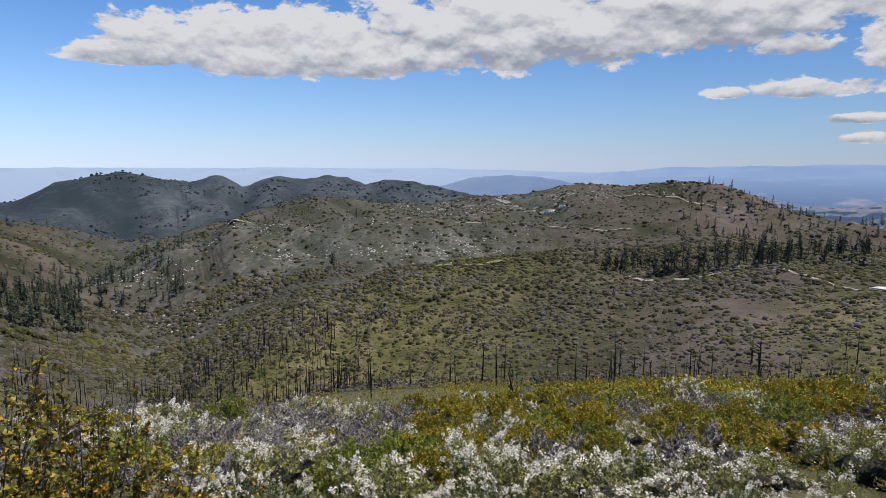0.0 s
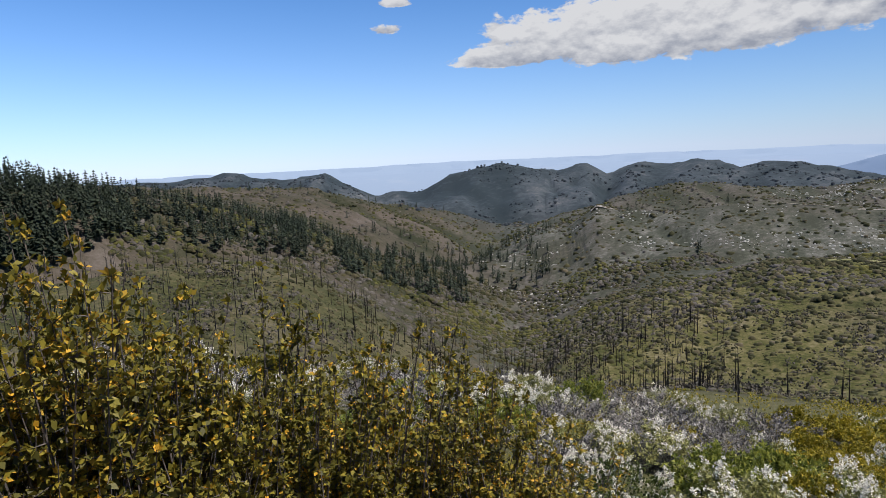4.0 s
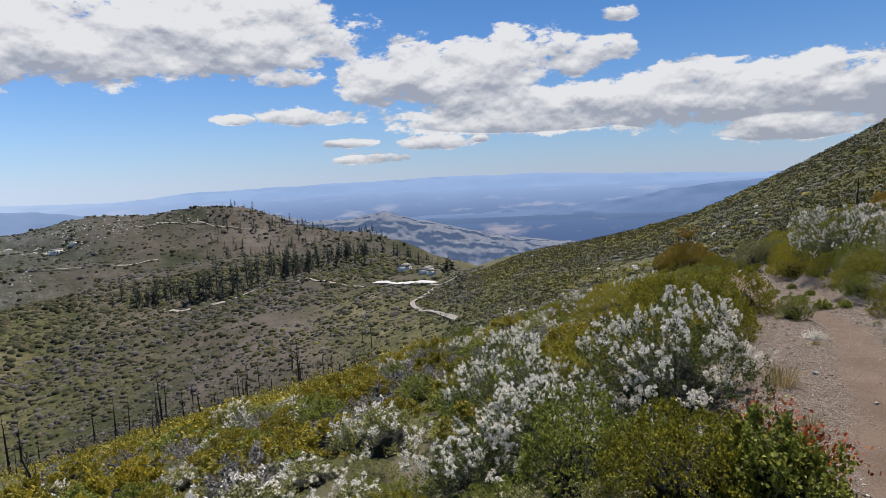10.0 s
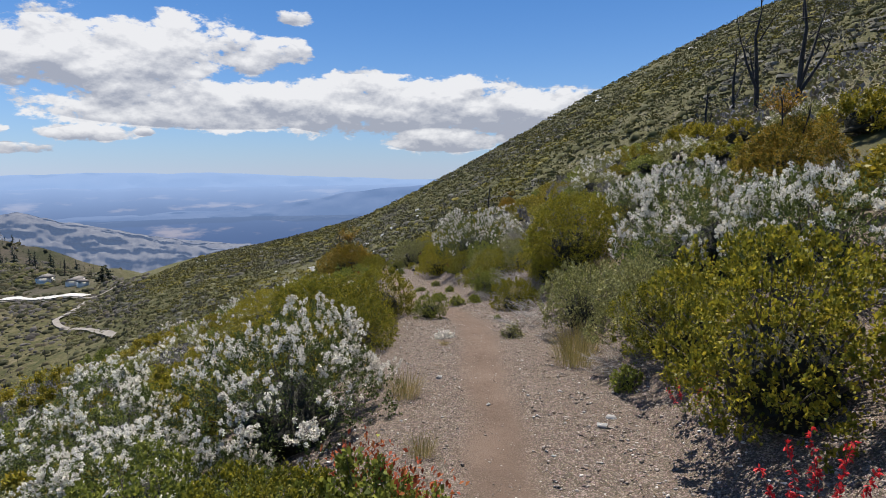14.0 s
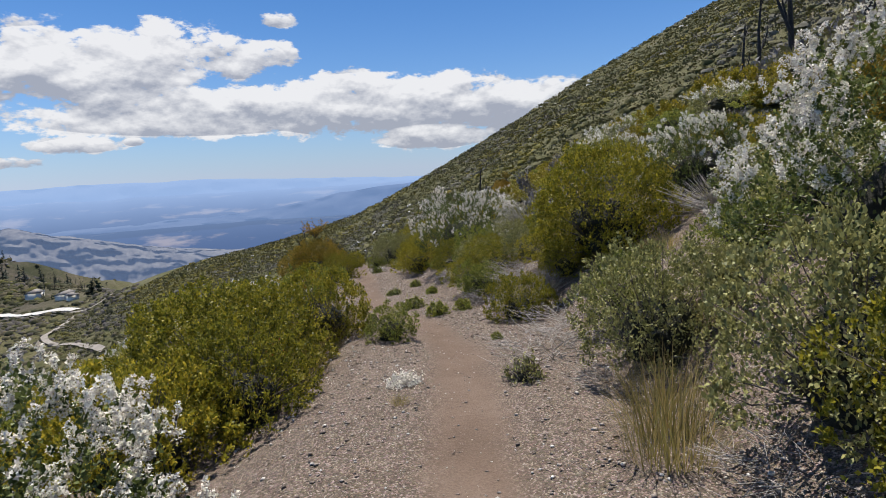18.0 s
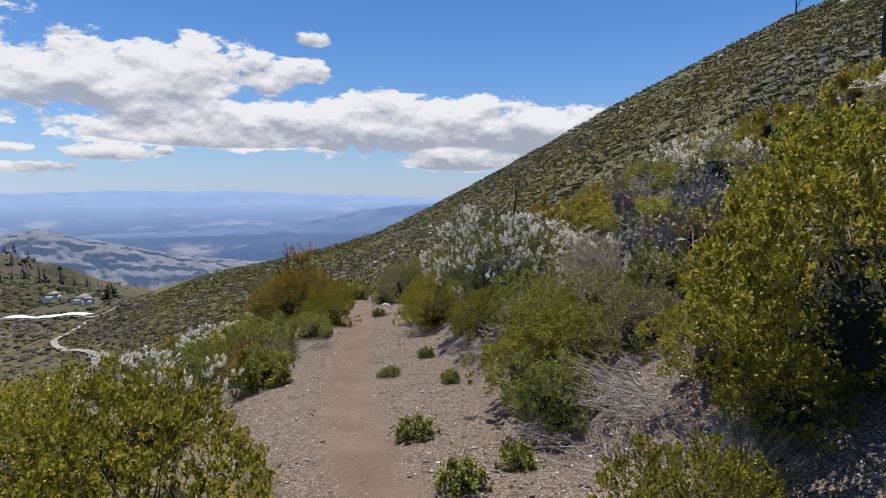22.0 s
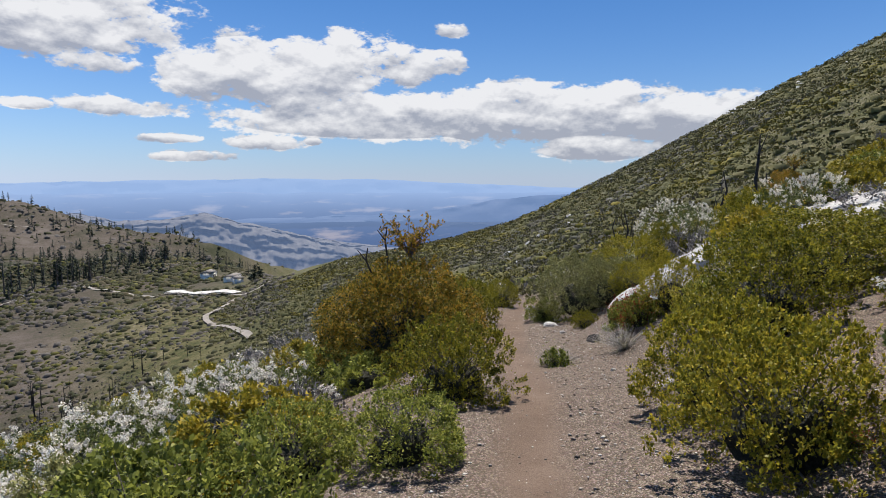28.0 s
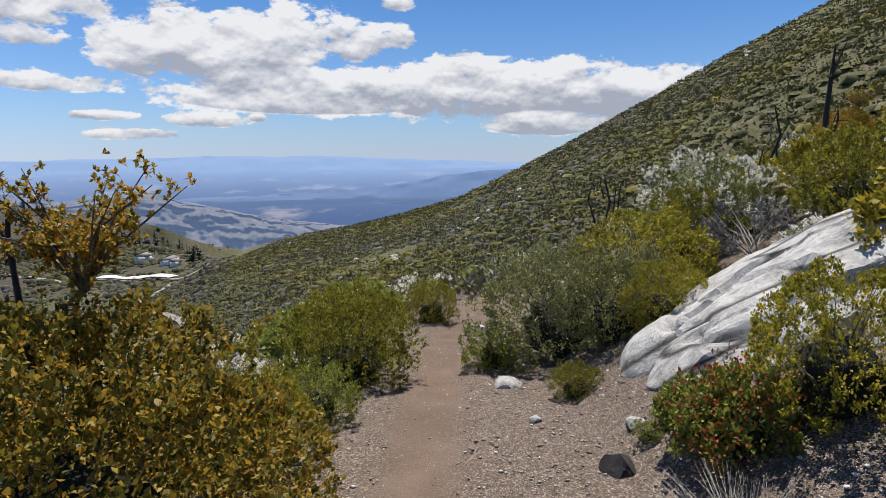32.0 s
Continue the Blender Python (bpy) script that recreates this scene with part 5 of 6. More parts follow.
put("scarlet", 5.49, 0.11, 0.50, 47, 1.16)
put("tuft", 6.62, 1.83, 0.50, 16, 1.30)
put("tuft", 8.10, 2.58, 0.76, 0, 1.30)
put("white_big", 11.26, -0.94, 0.94, 17, 1.14)
put("white2", 9.63, -1.71, 0.94, 53, 1.30)
put("gold", 15.57, -2.59, 0.95, 359, 1.10)
put("olive", 8.72, -0.41, 0.74, 68, 1.30)
put("tuft", 9.81, 0.85, 1.15, 234, 1.30)
put("tuft", 11.94, 4.72, 1.33, 270, 1.29)
put("twigs", 9.30, 0.20, 0.77, 84, 1.00)
put("twigs", 13.20, 1.65, 0.89, 101, 0.91)
put("olive", 13.57, 5.27, 0.84, 156, 1.30)
put("olive_big", 11.92, 5.63, 0.93, 94, 1.11)
put("olive_big", 15.90, 1.53, 0.88, 350, 1.30)
put("olive2", 17.75, 3.70, 0.78, 63, 0.85)
put("grey", 16.32, 1.49, 0.72, 323, 1.16)
put("tuft", 13.73, 5.90, 1.11, 287, 1.30)
put("tuft", 13.26, 5.09, 1.05, 303, 1.30)
put("tuft", 13.18, 5.80, 1.33, 41, 1.30)
put("tuft", 13.69, 5.19, 0.99, 141, 1.30)
put("tuft", 14.77, 5.50, 0.58, 226, 1.30)
put("scarlet", 12.91, 5.90, 0.84, 177, 1.30)
put("scarlet", 12.86, 5.50, 0.69, 239, 1.30)
put("scarlet", 13.17, 6.57, 0.77, 243, 1.30)
put("green", 13.24, 4.10, 0.54, 238, 1.27)
put("small", 16.41, 4.97, 1.11, 21, 1.07)
put("small", 15.32, 4.15, 1.05, 345, 1.21)
put("small", 15.86, 3.86, 0.86, 200, 1.26)
put("small", 18.97, 5.49, 0.76, 325, 0.99)
put("small", 20.45, 6.44, 0.78, 97, 1.30)
put("small", 19.08, 6.48, 0.95, 130, 0.71)
put("small", 13.20, 2.68, 0.42, 316, 1.16)
put("green", 16.67, 3.69, 0.73, 67, 1.17)
put("olive2", 14.59, 2.64, 0.55, 23, 1.30)
put("green", 13.07, 1.11, 0.78, 134, 1.30)
put("twigs", 14.12, 1.97, 0.86, 244, 0.77)
put("twigs", 16.32, 3.57, 0.59, 44, 1.16)
put("dry", 15.15, 2.37, 0.52, 313, 1.23)
put("tuft", 14.87, 0.92, 0.97, 122, 0.76)
put("tuft", 14.70, 1.34, 0.74, 81, 0.91)
put("tuft", 14.54, 0.65, 0.90, 196, 0.85)
put("white2", 17.00, 0.08, 0.93, 322, 1.30)
put("twigs", 11.17, 1.26, 0.49, 318, 1.24)
put("tuft", 10.60, 2.92, 0.31, 313, 0.72)
put("tuft", 11.33, 0.83, 0.66, 110, 1.00)
put("tuft", 11.71, 0.52, 0.76, 6, 1.13)
put("olive2", 15.92, 8.17, 1.01, 280, 1.30)
put("white", 16.49, 8.37, 0.98, 254, 1.30)
put("redleaf", 18.27, 8.06, 1.00, 277, 1.30)
put("green", 18.78, 9.57, 0.87, 0, 1.30)
put("white2", 23.31, 12.95, 0.95, 13, 0.88)
put("twigs", 19.65, 8.69, 0.58, 181, 1.30)
put("twigs", 20.84, 8.83, 0.55, 120, 1.30)
put("dry", 19.85, 8.87, 0.49, 157, 1.30)
put("white_big", 21.83, 5.39, 0.90, 335, 1.21)
put("olive2", 23.09, 7.19, 0.82, 73, 1.30)
put("olive2", 20.04, 5.18, 0.63, 190, 1.30)
put("green", 19.69, 4.54, 0.89, 116, 1.30)
put("dry", 19.26, 4.91, 0.56, 106, 0.61)
put("lilac", 19.13, 5.00, 1.00, 290, 0.55)
put("lilac", 19.16, 6.46, 1.13, 55, 0.82)
put("small", 18.73, 5.41, 0.70, 113, 1.30)
put("grey", 17.58, 2.98, 0.64, 42, 1.07)
put("twigs", 16.34, 2.96, 0.78, 53, 0.93)
put("olive", 17.56, 4.05, 0.72, 101, 0.80)
put("olive2", 23.84, 10.25, 0.69, 251, 1.30)
put("green", 22.15, 9.65, 0.81, 208, 0.95)
put("green", 21.83, 10.51, 0.91, 161, 1.00)
put("white", 22.32, 14.44, 1.07, 61, 0.84)
put("white2", 20.65, 14.16, 0.83, 287, 1.02)
put("green", 20.22, 10.95, 0.97, 287, 0.71)
put("redleaf", 19.44, 9.03, 0.61, 84, 1.30)
put("twigs", 20.39, 9.13, 0.57, 21, 1.30)
put("redleaf", 22.98, 6.92, 0.39, 115, 1.30)
put("redleaf", 22.19, 6.47, 0.32, 52, 0.85)
put("green", 21.33, 6.02, 0.42, 287, 1.30)
put("small", 26.18, 10.02, 1.03, 187, 1.28)
put("green", 13.17, -0.08, 0.84, 182, 1.07)
put("grey", 12.22, 0.23, 0.51, 104, 0.97)
put("far_grey", 19.24, 2.36, 1.22, 182, 1.30)
put("green", 19.09, 2.79, 0.84, 348, 0.93)
put("twigs", 12.33, 1.88, 1.01, 85, 1.12)
put("grey", 19.15, 3.57, 0.78, 276, 0.91)
put("grey", 21.36, 3.75, 0.84, 5, 0.55)
put("olive", 23.44, 3.17, 1.10, 112, 0.55)
put("olive_big", 27.30, 7.00, 0.93, 335, 0.69)
put("olive", 18.66, 4.10, 0.66, 313, 0.99)
put("dry", 20.56, 3.56, 0.97, 30, 1.12)
put("green", 20.00, 9.40, 1.10, 303, 1.17)
put("gold", 26.20, 12.60, 1.06, 304, 1.10)
put("olive2", 27.70, 12.75, 0.55, 163, 1.45)
put("olive", 28.60, 9.05, 0.62, 132, 1.35)
put("redleaf", 28.50, 9.55, 0.90, 352, 1.37)
put("olive", 27.10, 8.00, 0.88, 342, 0.50)
put("white2", 32.30, 7.30, 1.00, 243, 1.05)
put("olive2", 33.60, 8.30, 1.00, 143, 1.19)
put("grey_big", 32.37, 11.79, 0.98, 75, 1.13)
put("olive", 32.99, 10.83, 1.18, 337, 1.00)
put("green", 31.51, 12.39, 0.70, 96, 1.12)
put("gold", 39.41, 7.99, 0.64, 200, 1.29)
put("olive", 34.45, 10.41, 0.86, 242, 1.30)
put("olive2", 30.10, 13.70, 0.84, 86, 1.30)
put("olive2", 24.35, 7.80, 0.78, 113, 1.35)
put("dry", 27.57, 9.47, 0.62, 266, 0.75)
put("dry", 26.40, 10.08, 0.42, 71, 0.70)
put("olive2", 31.60, 14.78, 0.91, 242, 1.30)
put("olive", 34.74, 15.09, 0.63, 340, 1.28)
put("green", 28.69, 13.03, 0.61, 246, 1.30)
put("olive2", 30.38, 11.06, 0.29, 232, 1.30)
put("green", 37.62, 21.22, 1.35, 166, 1.13)
put("white_big", 35.48, 9.94, 0.93, 348, 0.98)
put("green", 28.98, 10.13, 0.21, 79, 0.92)

put("white_big", 5.90, 4.45, 0.72, 80, 0.95)
put("white", 4.90, 4.70, 0.80, 180, 0.95)
put("olive", 25.60, 7.50, 0.90, 250, 1.20)
put("green", 26.60, 8.10, 0.70, 30, 1.20)
put("grey", 31.75, 10.95, 0.95, 200, 1.35)
put("olive", 31.35, 10.35, 0.60, 15, 1.20)
put("redleaf", 28.75, 9.75, 0.75, 90, 1.30)
put("olive2", 9.90, 5.00, 0.95, 40, 1.30)
put("olive", 10.80, 4.55, 0.80, 210, 1.20)
put("olive2", 8.70, 5.70, 0.95, 120, 1.25)
put("olive", 12.90, 6.40, 0.85, 300, 1.25)
put("olive", 15.55, 2.10, 0.50, 20, 1.00)
put("olive", 16.30, 2.35, 0.60, 75, 1.10)
put("twigs", 15.30, 2.75, 0.95, 140, 1.00)
put("twigs", 16.60, 2.95, 0.90, 20, 1.10)
put("twigs", 19.40, 4.60, 0.80, 60, 1.10)
put("grey", 18.90, 4.20, 0.75, 15, 1.00)

taken += [(o.location.x, o.location.y, (1.15 if "large" in o["label"] or "tall" in o["label"] else 0.75) * o.scale.x) for o in scene.objects if o.parent is None and o.type == "EMPTY" and o["category"] in ("shrub",)]
brush(-4, 8, -0.5, 5.5, 0.9, 0.6, True)
brush(-9, 40, 2.0, 20, 1.6, 0.95, False)
brush(-6, 44, -12, -2.5, 1.8, 1.0, False)
brush(-2, 14, 2.0, 9.5, 1.15, 0.75, False)
brush(-2, 40, -9, -2.4, 1.3, 0.8, False)
brush(14, 40, 2.2, 9.0, 1.3, 0.75, False)
brush(34, 62, -14, 16, 2.4, 1.25, False)
brush(-24, 22, 11, 36, 2.3, 1.35, False)
# wands of budding shrubs by the viewpoint
for k in range(44):
    a, d = radians(-82 + 1.4 * k + rng.uniform(-1.5, 1.5)), 2.1 + 0.02 * k + rng.uniform(-0.1, 0.9)
    put("tall%d" % (k % 2), math.sin(a) * d, math.cos(a) * d, rng.uniform(0.85, 1.0), rng.uniform(0, 360), (1.16 if k < 18 else (1.05 if k < 38 else 0.7)) * rng.uniform(0.8, 1.1))
for u, v in ((3.0, 3.2), (2.2, 3.0), (3.6, 3.9), (4.4, 4.3), (1.4, 3.4), (2.7, 4.4)):
    put("tuft", u * AX - v * AY, u * AY + v * AX, 1.1, u * 70, 1.3)


# ---- trees across the valley ----
rng = np.random.default_rng(5)
for k in range(104):
    t = rng.uniform(0, 1)
    x = 90 + 165 * t + rng.normal(0, 3)
    y = float(np.interp(x, [90, 105, 138, 167, 200, 230, 260], [345, 326, 316, 315, 330, 348, 350])) + abs(rng.normal(0, 14)) * (1.4 if t < 0.45 else 1.0)
    put("pine%d" % rng.integers(0, 4), x, y, rng.uniform(0.62, 1.05) * (1.0 if t < 0.6 else 0.8), rng.uniform(0, 360), rng.uniform(0.9, 1.1))
put("cone", 199, 215, 0.8, 20)
for x, y, s, kind in ((3.6, 31, 0.9, 0), (-8, 66, 1.2, 1), (20, 66, 1.1, 1), (11, 38, 0.7, 2), (22, 62, 1.2, 1), (31, 64, 1.0, 3), (36, 66, 1.3, 2), (40, 64, 1.2, 0), (52, 78, 1.5, 0),
                      (57, 84, 1.5, 2), (36, -4, 1.1, 1), (33, -4.6, 1.5, 0), (25, -4.6, 1.3, 3), (26.5, -2.0, 0.7, 1), (36.2, 9.4, 0.62, 0), (36.4, 8.6, 0.8, 1), (40, 13, 0.8, 2), (211, -31, 3.0, 1)):
    put("snag%d" % kind, x, y, s, x * 37, 1.0)


# ---- joined plant cover of the hillsides, too fine to count ----
def clump_cover(name, label, spots, width, height, pieces, piece, mat, seed, category="scrub"):
    """Many small clumps of leafy pieces joined in one mesh."""
    rng = np.random.default_rng(seed)
    n = len(spots)
    if n == 0:
        return None
    w, h = width * rng.uniform(0.5, 1.35, n), height * rng.uniform(0.6, 1.3, n)
    k = np.repeat(np.arange(n), pieces)
    a, r, z = rng.uniform(0, 6.283, len(k)), np.sqrt(rng.uniform(0, 1, len(k))), rng.uniform(0, 1, len(k))
    r *= np.sqrt(np.clip(1.05 - z * z, 0.05, 1))
    gzs = ground_z(spots[:, 0], spots[:, 1])
    pos = np.column_stack([spots[k, 0] + np.cos(a) * r * w[k] * 0.5, spots[k, 1] + np.sin(a) * r * w[k] * 0.5, gzs[k] + z * h[k] * 0.75])
    way = rng.normal(size=(len(k), 3)) + np.column_stack([np.cos(a) * r, np.sin(a) * r, z + 0.3])
    v, f = leaf_quads(pos, way, piece * rng.uniform(0.6, 1.4, len(k)) * (0.6 + 0.4 * (w[k] / width)), rng, 0.75)
    ob = new(name, mesh_of(name, v, f, [mat]))
    return tagged(ob, label, category, kind="stuff")


def spread(count, r0, r1, a0, a1, seed, keep=None):
    rng = np.random.default_rng(seed)
    r = np.sqrt(rng.uniform(r0 * r0, r1 * r1, count))
    a = rng.uniform(a0, a1, count)
    x, y = np.sin(np.radians(a)) * r, np.cos(np.radians(a)) * r
    ok = ~((a > 44) & (r > cyc(a, SPUR, 1) + 12))
    if keep is not None:
        ok &= keep(x, y, r, a)
    u, v = x * AX + y * AY, -x * AY + y * AX
    ok &= ~((u > -9) & (u < 40) & (v > -11) & (v < 19))
    return np.column_stack([x, y])[ok]


def patchy(size, seed, low):
    return lambda x, y, r, a: rough(x, y, size, seed) > low


def mound_cover(name, label, spots, wide, tall, mat, seed):
    """Rounded shrubs seen from afar: small uneven domes joined in one mesh."""
    rng = np.random.default_rng(seed)
    n = len(spots)
    z = ground_z(spots[:, 0], spots[:, 1])
    s = (0.35 + 1.35 * rng.uniform(0, 1, n) ** 2.2) * np.clip(np.hypot(spots[:, 0], spots[:, 1]) / 330, 0.5 if wide > 2 else 1.0, 1.15)
    a = np.arange(5) * 2 * math.pi / 5
    unit = np.concatenate([np.column_stack([np.cos(a), np.sin(a), a * 0 - 0.5]), np.column_stack([np.cos(a + 0.6) * 0.8, np.sin(a + 0.6) * 0.8, a * 0 + 0.62]), [[0, 0, 1.0]]])
    tri = np.array([q for i in range(5) for q in ((i, (i + 1) % 5, 5 + i), ((i + 1) % 5, 5 + (i + 1) % 5, 5 + i), (5 + i, 5 + (i + 1) % 5, 10))])
    v = unit[None] * np.column_stack([s * wide * 0.5, s * wide * 0.5, s * tall * rng.uniform(0.7, 1.2, n)])[:, None] * rng.uniform(0.6, 1.3, (n, 11, 3))
    t = rng.uniform(0, 6.28, n)
    c, d = np.cos(t)[:, None], np.sin(t)[:, None]
    v = np.stack([v[..., 0] * c - v[..., 1] * d, v[..., 0] * d + v[..., 1] * c, v[..., 2]], -1) + np.column_stack([spots, z])[:, None]
    return tagged(new(name, mesh_of(name, v.reshape(-1, 3), (tri[None] + (np.arange(n) * 11)[:, None, None]).reshape(-1, 3), [mat])), label, "scrub", kind="stuff")


for name, label, mat, seed, low, share in (("hillside_scrub", "olive and green chaparral covering the hillsides", SCRUB, 1, -0.35, 1.0), ("hillside_oak_scrub", "yellow-green oak scrub on the hillsides", SCRUB_OAK, 2, 0.12, 0.7), ("hillside_bare_brush", "grey leafless brush on the hillsides", BRUSH, 3, 0.0, 0.7)):
    clump_cover(name, label, spread(int(5500 * share), 14, 75, 40, 125, seed, patchy(14, seed + 20, low)), 1.3, 0.55, 15, 0.19, mat, seed)
    spots = spread(int(24000 * share), 55, 250, 40, 112, seed + 10, patchy(26, seed + 20, low))
    mound_cover(name, label, spots[::2], 1.9, 0.34, {SCRUB: SPUR_SCRUB, SCRUB_OAK: SPUR_OAK, BRUSH: SPUR_GREY}[mat], seed + 10)
    clump_cover(name, label, spots, 1.9, 0.42, 7, 0.42, {SCRUB: SPUR_SCRUB, SCRUB_OAK: SPUR_OAK, BRUSH: SPUR_GREY}[mat], seed + 15)
    far_mat = {SCRUB: MOUND, SCRUB_OAK: MOUND_OAK, BRUSH: MOUND_GREY}[mat]
    mound_cover(name, label, spread(int(34000 * share), 105, 480, -62, 46, seed + 20, patchy(45, seed + 20, low)), 2.6, 0.9, far_mat, seed + 20)
    mound_cover(name, label, spread(int(15000 * share), 480, 1150, -68, 44, seed + 30, patchy(110, seed + 20, low)), 3.4, 1.1, far_mat, seed + 30)
clump_cover("brow_oak_scrub", "yellow-green oak scrub along the brow of the slope", np.concatenate([spread(1500, 16, 85, 0, 42, 81, patchy(12, 82, -0.15)), spread(500, 28, 85, -70, 0, 89, patchy(10, 82, 0.1))]), 2.0, 1.5, 30, 0.17, LEAF_BROW, 83)
clump_cover("brow_brush", "grey leafless brush beyond the brow", spread(3000, 70, 190, -75, 36, 84, patchy(30, 85, -0.1)), 2.0, 1.5, 9, 0.5, MOUND_GREY, 86)
mound_cover("range_trees", "dark trees on the distant mountain, haze tint painted in", spread(9000, 950, 1900, -72, 8, 87, patchy(120, 41, -0.1)), 6.0, 2.2, HAZED_TREE, 88)

for k, (mat, label) in enumerate(((SPUR_OAK, "green scrub cloaking the near spur"), (SPUR_GREY, "grey brush cloaking the near spur"))):
    clump_cover("spur_scrub", label, spread(7000, 60, 250, 46, 112, 91 + k, patchy(18, 93 + k, 0.05)), 1.3, 0.6, 7, 0.32, mat, 95 + k)



def conifer_cover(name, label, spots, tall, seed, mat, bare=False):
    """Far conifers or burnt trunks joined in one mesh."""
    rng = np.random.default_rng(seed)
    z = ground_z(spots[:, 0], spots[:, 1])
    vs, fs, n = [], [], 0
    for (x, y), g in zip(spots, z):
        h = tall * rng.uniform(0.5, 1.2)
        lean = rng.normal(0, 0.025 * h, 2)
        t = h * 0.022
        v = [(x - t, y, g - 1), (x + t, y, g - 1), (x, y + t, g - 1), (x + lean[0], y + lean[1], g + h)]
        f = [(0, 1, 3, 3), (1, 2, 3, 3), (2, 0, 3, 3)]
        if bare:
            for _ in range(3):
                k, a, ln = rng.uniform(0.4, 0.9), rng.uniform(0, 6.28), h * rng.uniform(0.06, 0.16)
                b = len(v)
                v += [(x + lean[0] * k, y + lean[1] * k, g + h * k), (x + lean[0] * k, y + lean[1] * k, g + h * (k + 0.02)), (x + math.cos(a) * ln, y + math.sin(a) * ln, g + h * k + ln * 0.8)]
                f.append((b, b + 1, b + 2, b + 2))
        else:
            rows = 9
            for i in range(rows):
                k = 0.15 + 0.83 * i / rows
                reach = h * 0.19 * (1 - k) ** 0.8 * rng.uniform(0.7, 1.2) + 0.012 * h
                a0 = rng.uniform(0, 6.28)
                for j in range(3):
                    a = a0 + j * 2.1
                    b = len(v)
                    ca, sa = math.cos(a), math.sin(a)
                    v += [(x, y, g + h * (k + 0.07)), (x + ca * reach - sa * reach * 0.6, y + sa * reach + ca * reach * 0.6, g + h * k), (x + ca * reach * 1.25, y + sa * reach * 1.25, g + h * (k - 0.02)), (x + ca * reach + sa * reach * 0.6, y + sa * reach - ca * reach * 0.6, g + h * k)]
                    f.append((b, b + 1, b + 2, b + 3))
        vs += v
        fs += [tuple(q + n for q in p) for p in f]
        n += len(v)
    me = bpy.data.meshes.new(name)
    me.from_pydata(vs, [], [p[:3] if p[2] == p[3] else p for p in fs])
    me.materials.append(mat)
    return tagged(new(name, me), label, "trees", kind="stuff")


def above_foot(x, y, r, a):
    """Between the foot and the crest of the second ridge, thicker towards the top."""
    lo, hi = cyc(a, GLEN, 1), cyc(a, MID, 1)
    f = (r - lo) / (hi - lo)
    return (f > 0.2 + 0.3 * rough(x, y, 40, 36.0)) & (f < 1.25)


conifer_cover("valley_conifers", "dark conifers covering the slope above the valley", np.concatenate([spread(650, 235, 480, -88, -58, 51, above_foot), spread(1500, 238, 330, -90, -60, 57, above_foot), spread(520, 290, 470, -62, -46, 58, above_foot), spread(620, 300, 560, -48, -31, 52, above_foot), spread(170, 480, 760, -33, -23, 53), spread(260, 560, 1050, -66, -33, 60, patchy(90, 37, 0.0)), spread(90, 430, 700, -24, -8, 59, patchy(60, 38, 0.2))]), 11, 54, NEEDLE)
conifer_cover("hilltop_conifers", "conifers scattered over the hill top", np.concatenate([spread(75, 560, 800, 21, 30, 55), spread(60, 380, 520, 28, 41, 56), spread(40, 640, 760, 29, 38, 57)]), 10, 58, NEEDLE)
conifer_cover("burnt_trunks", "thin charred trunks standing in the valley", np.concatenate([spread(330, 110, 290, -36, -8, 61), spread(330, 95, 235, -75, -34, 62), spread(60, 340, 480, 26, 42, 63), spread(60, 90, 190, -8, 40, 64), spread(150, 300, 430, -60, -30, 65)]), 9, 65, CHAR, True)
clump_cover("grey_thicket", "grey leafless thicket in the valley bottom", np.concatenate([spread(1700, 130, 290, -34, 4, 66, patchy(40, 32, 0.05)), spread(500, 100, 230, -62, -34, 67, patchy(30, 39, 0.15))]), 2.6, 2.2, 10, 0.8, MOUND_GREY, 67)


# ---- pale outcrops on the slopes ----
def stone_cover(name, label, spots, size, seed):
    rng = np.random.default_rng(seed)
    z = ground_z(spots[:, 0], spots[:, 1])
    n = len(spots)
    s = size * rng.uniform(0.35, 1.0, n) ** 1.6 * 1.4
    ring = np.array([[math.cos(a), math.sin(a), 0] for a in np.arange(6) * math.pi / 3])
    unit = np.concatenate([ring * [1, 1, 1] + [0, 0, -0.25], ring * 0.72 + [0, 0, 0.35], [[0, 0, 0.55]]])
    faces = [(i, (i + 1) % 6, 6 + (i + 1) % 6, 6 + i) for i in range(6)] + [(6 + i, 6 + (i + 1) % 6, 12, 12) for i in range(6)]
    tri = np.array([q for f in faces for q in ((f[0], f[1], f[2]), (f[0], f[2], f[3])) if len(set(q)) == 3])
    v = unit[None] * (s[:, None, None] * rng.uniform(0.6, 1.3, (n, 1, 3))) * rng.uniform(0.72, 1.25, (n, 13, 1))
    a = rng.uniform(0, 6.28, n)
    c, d = np.cos(a)[:, None], np.sin(a)[:, None]
    v = np.stack([v[..., 0] * c - v[..., 1] * d, v[..., 0] * d + v[..., 1] * c, v[..., 2]], -1) + np.column_stack([spots, z])[:, None]
    f = (tri[None] + (np.arange(n) * 13)[:, None, None]).reshape(-1, 3)
    return tagged(new(name, mesh_of(name, v.reshape(-1, 3), f, [GRANITE])), label, "rocks", kind="stuff")


stone_cover("hillside_rocks", "pale granite rocks scattered on the hillsides", np.concatenate([spread(420, 40, 240, 48, 110, 71, patchy(25, 33, 0.25)), spread(60, 190, 222, 84, 112, 75)]), 0.75, 72)
stone_cover("ridge_rocks", "pale rock outcrops along the middle ridges", np.concatenate([spread(3800, 400, 690, -30, 8, 73, patchy(50, 34, 0.12)), spread(3000, 780, 1000, -9, 22, 74, patchy(80, 35, 0.05))]), 0.95, 76)


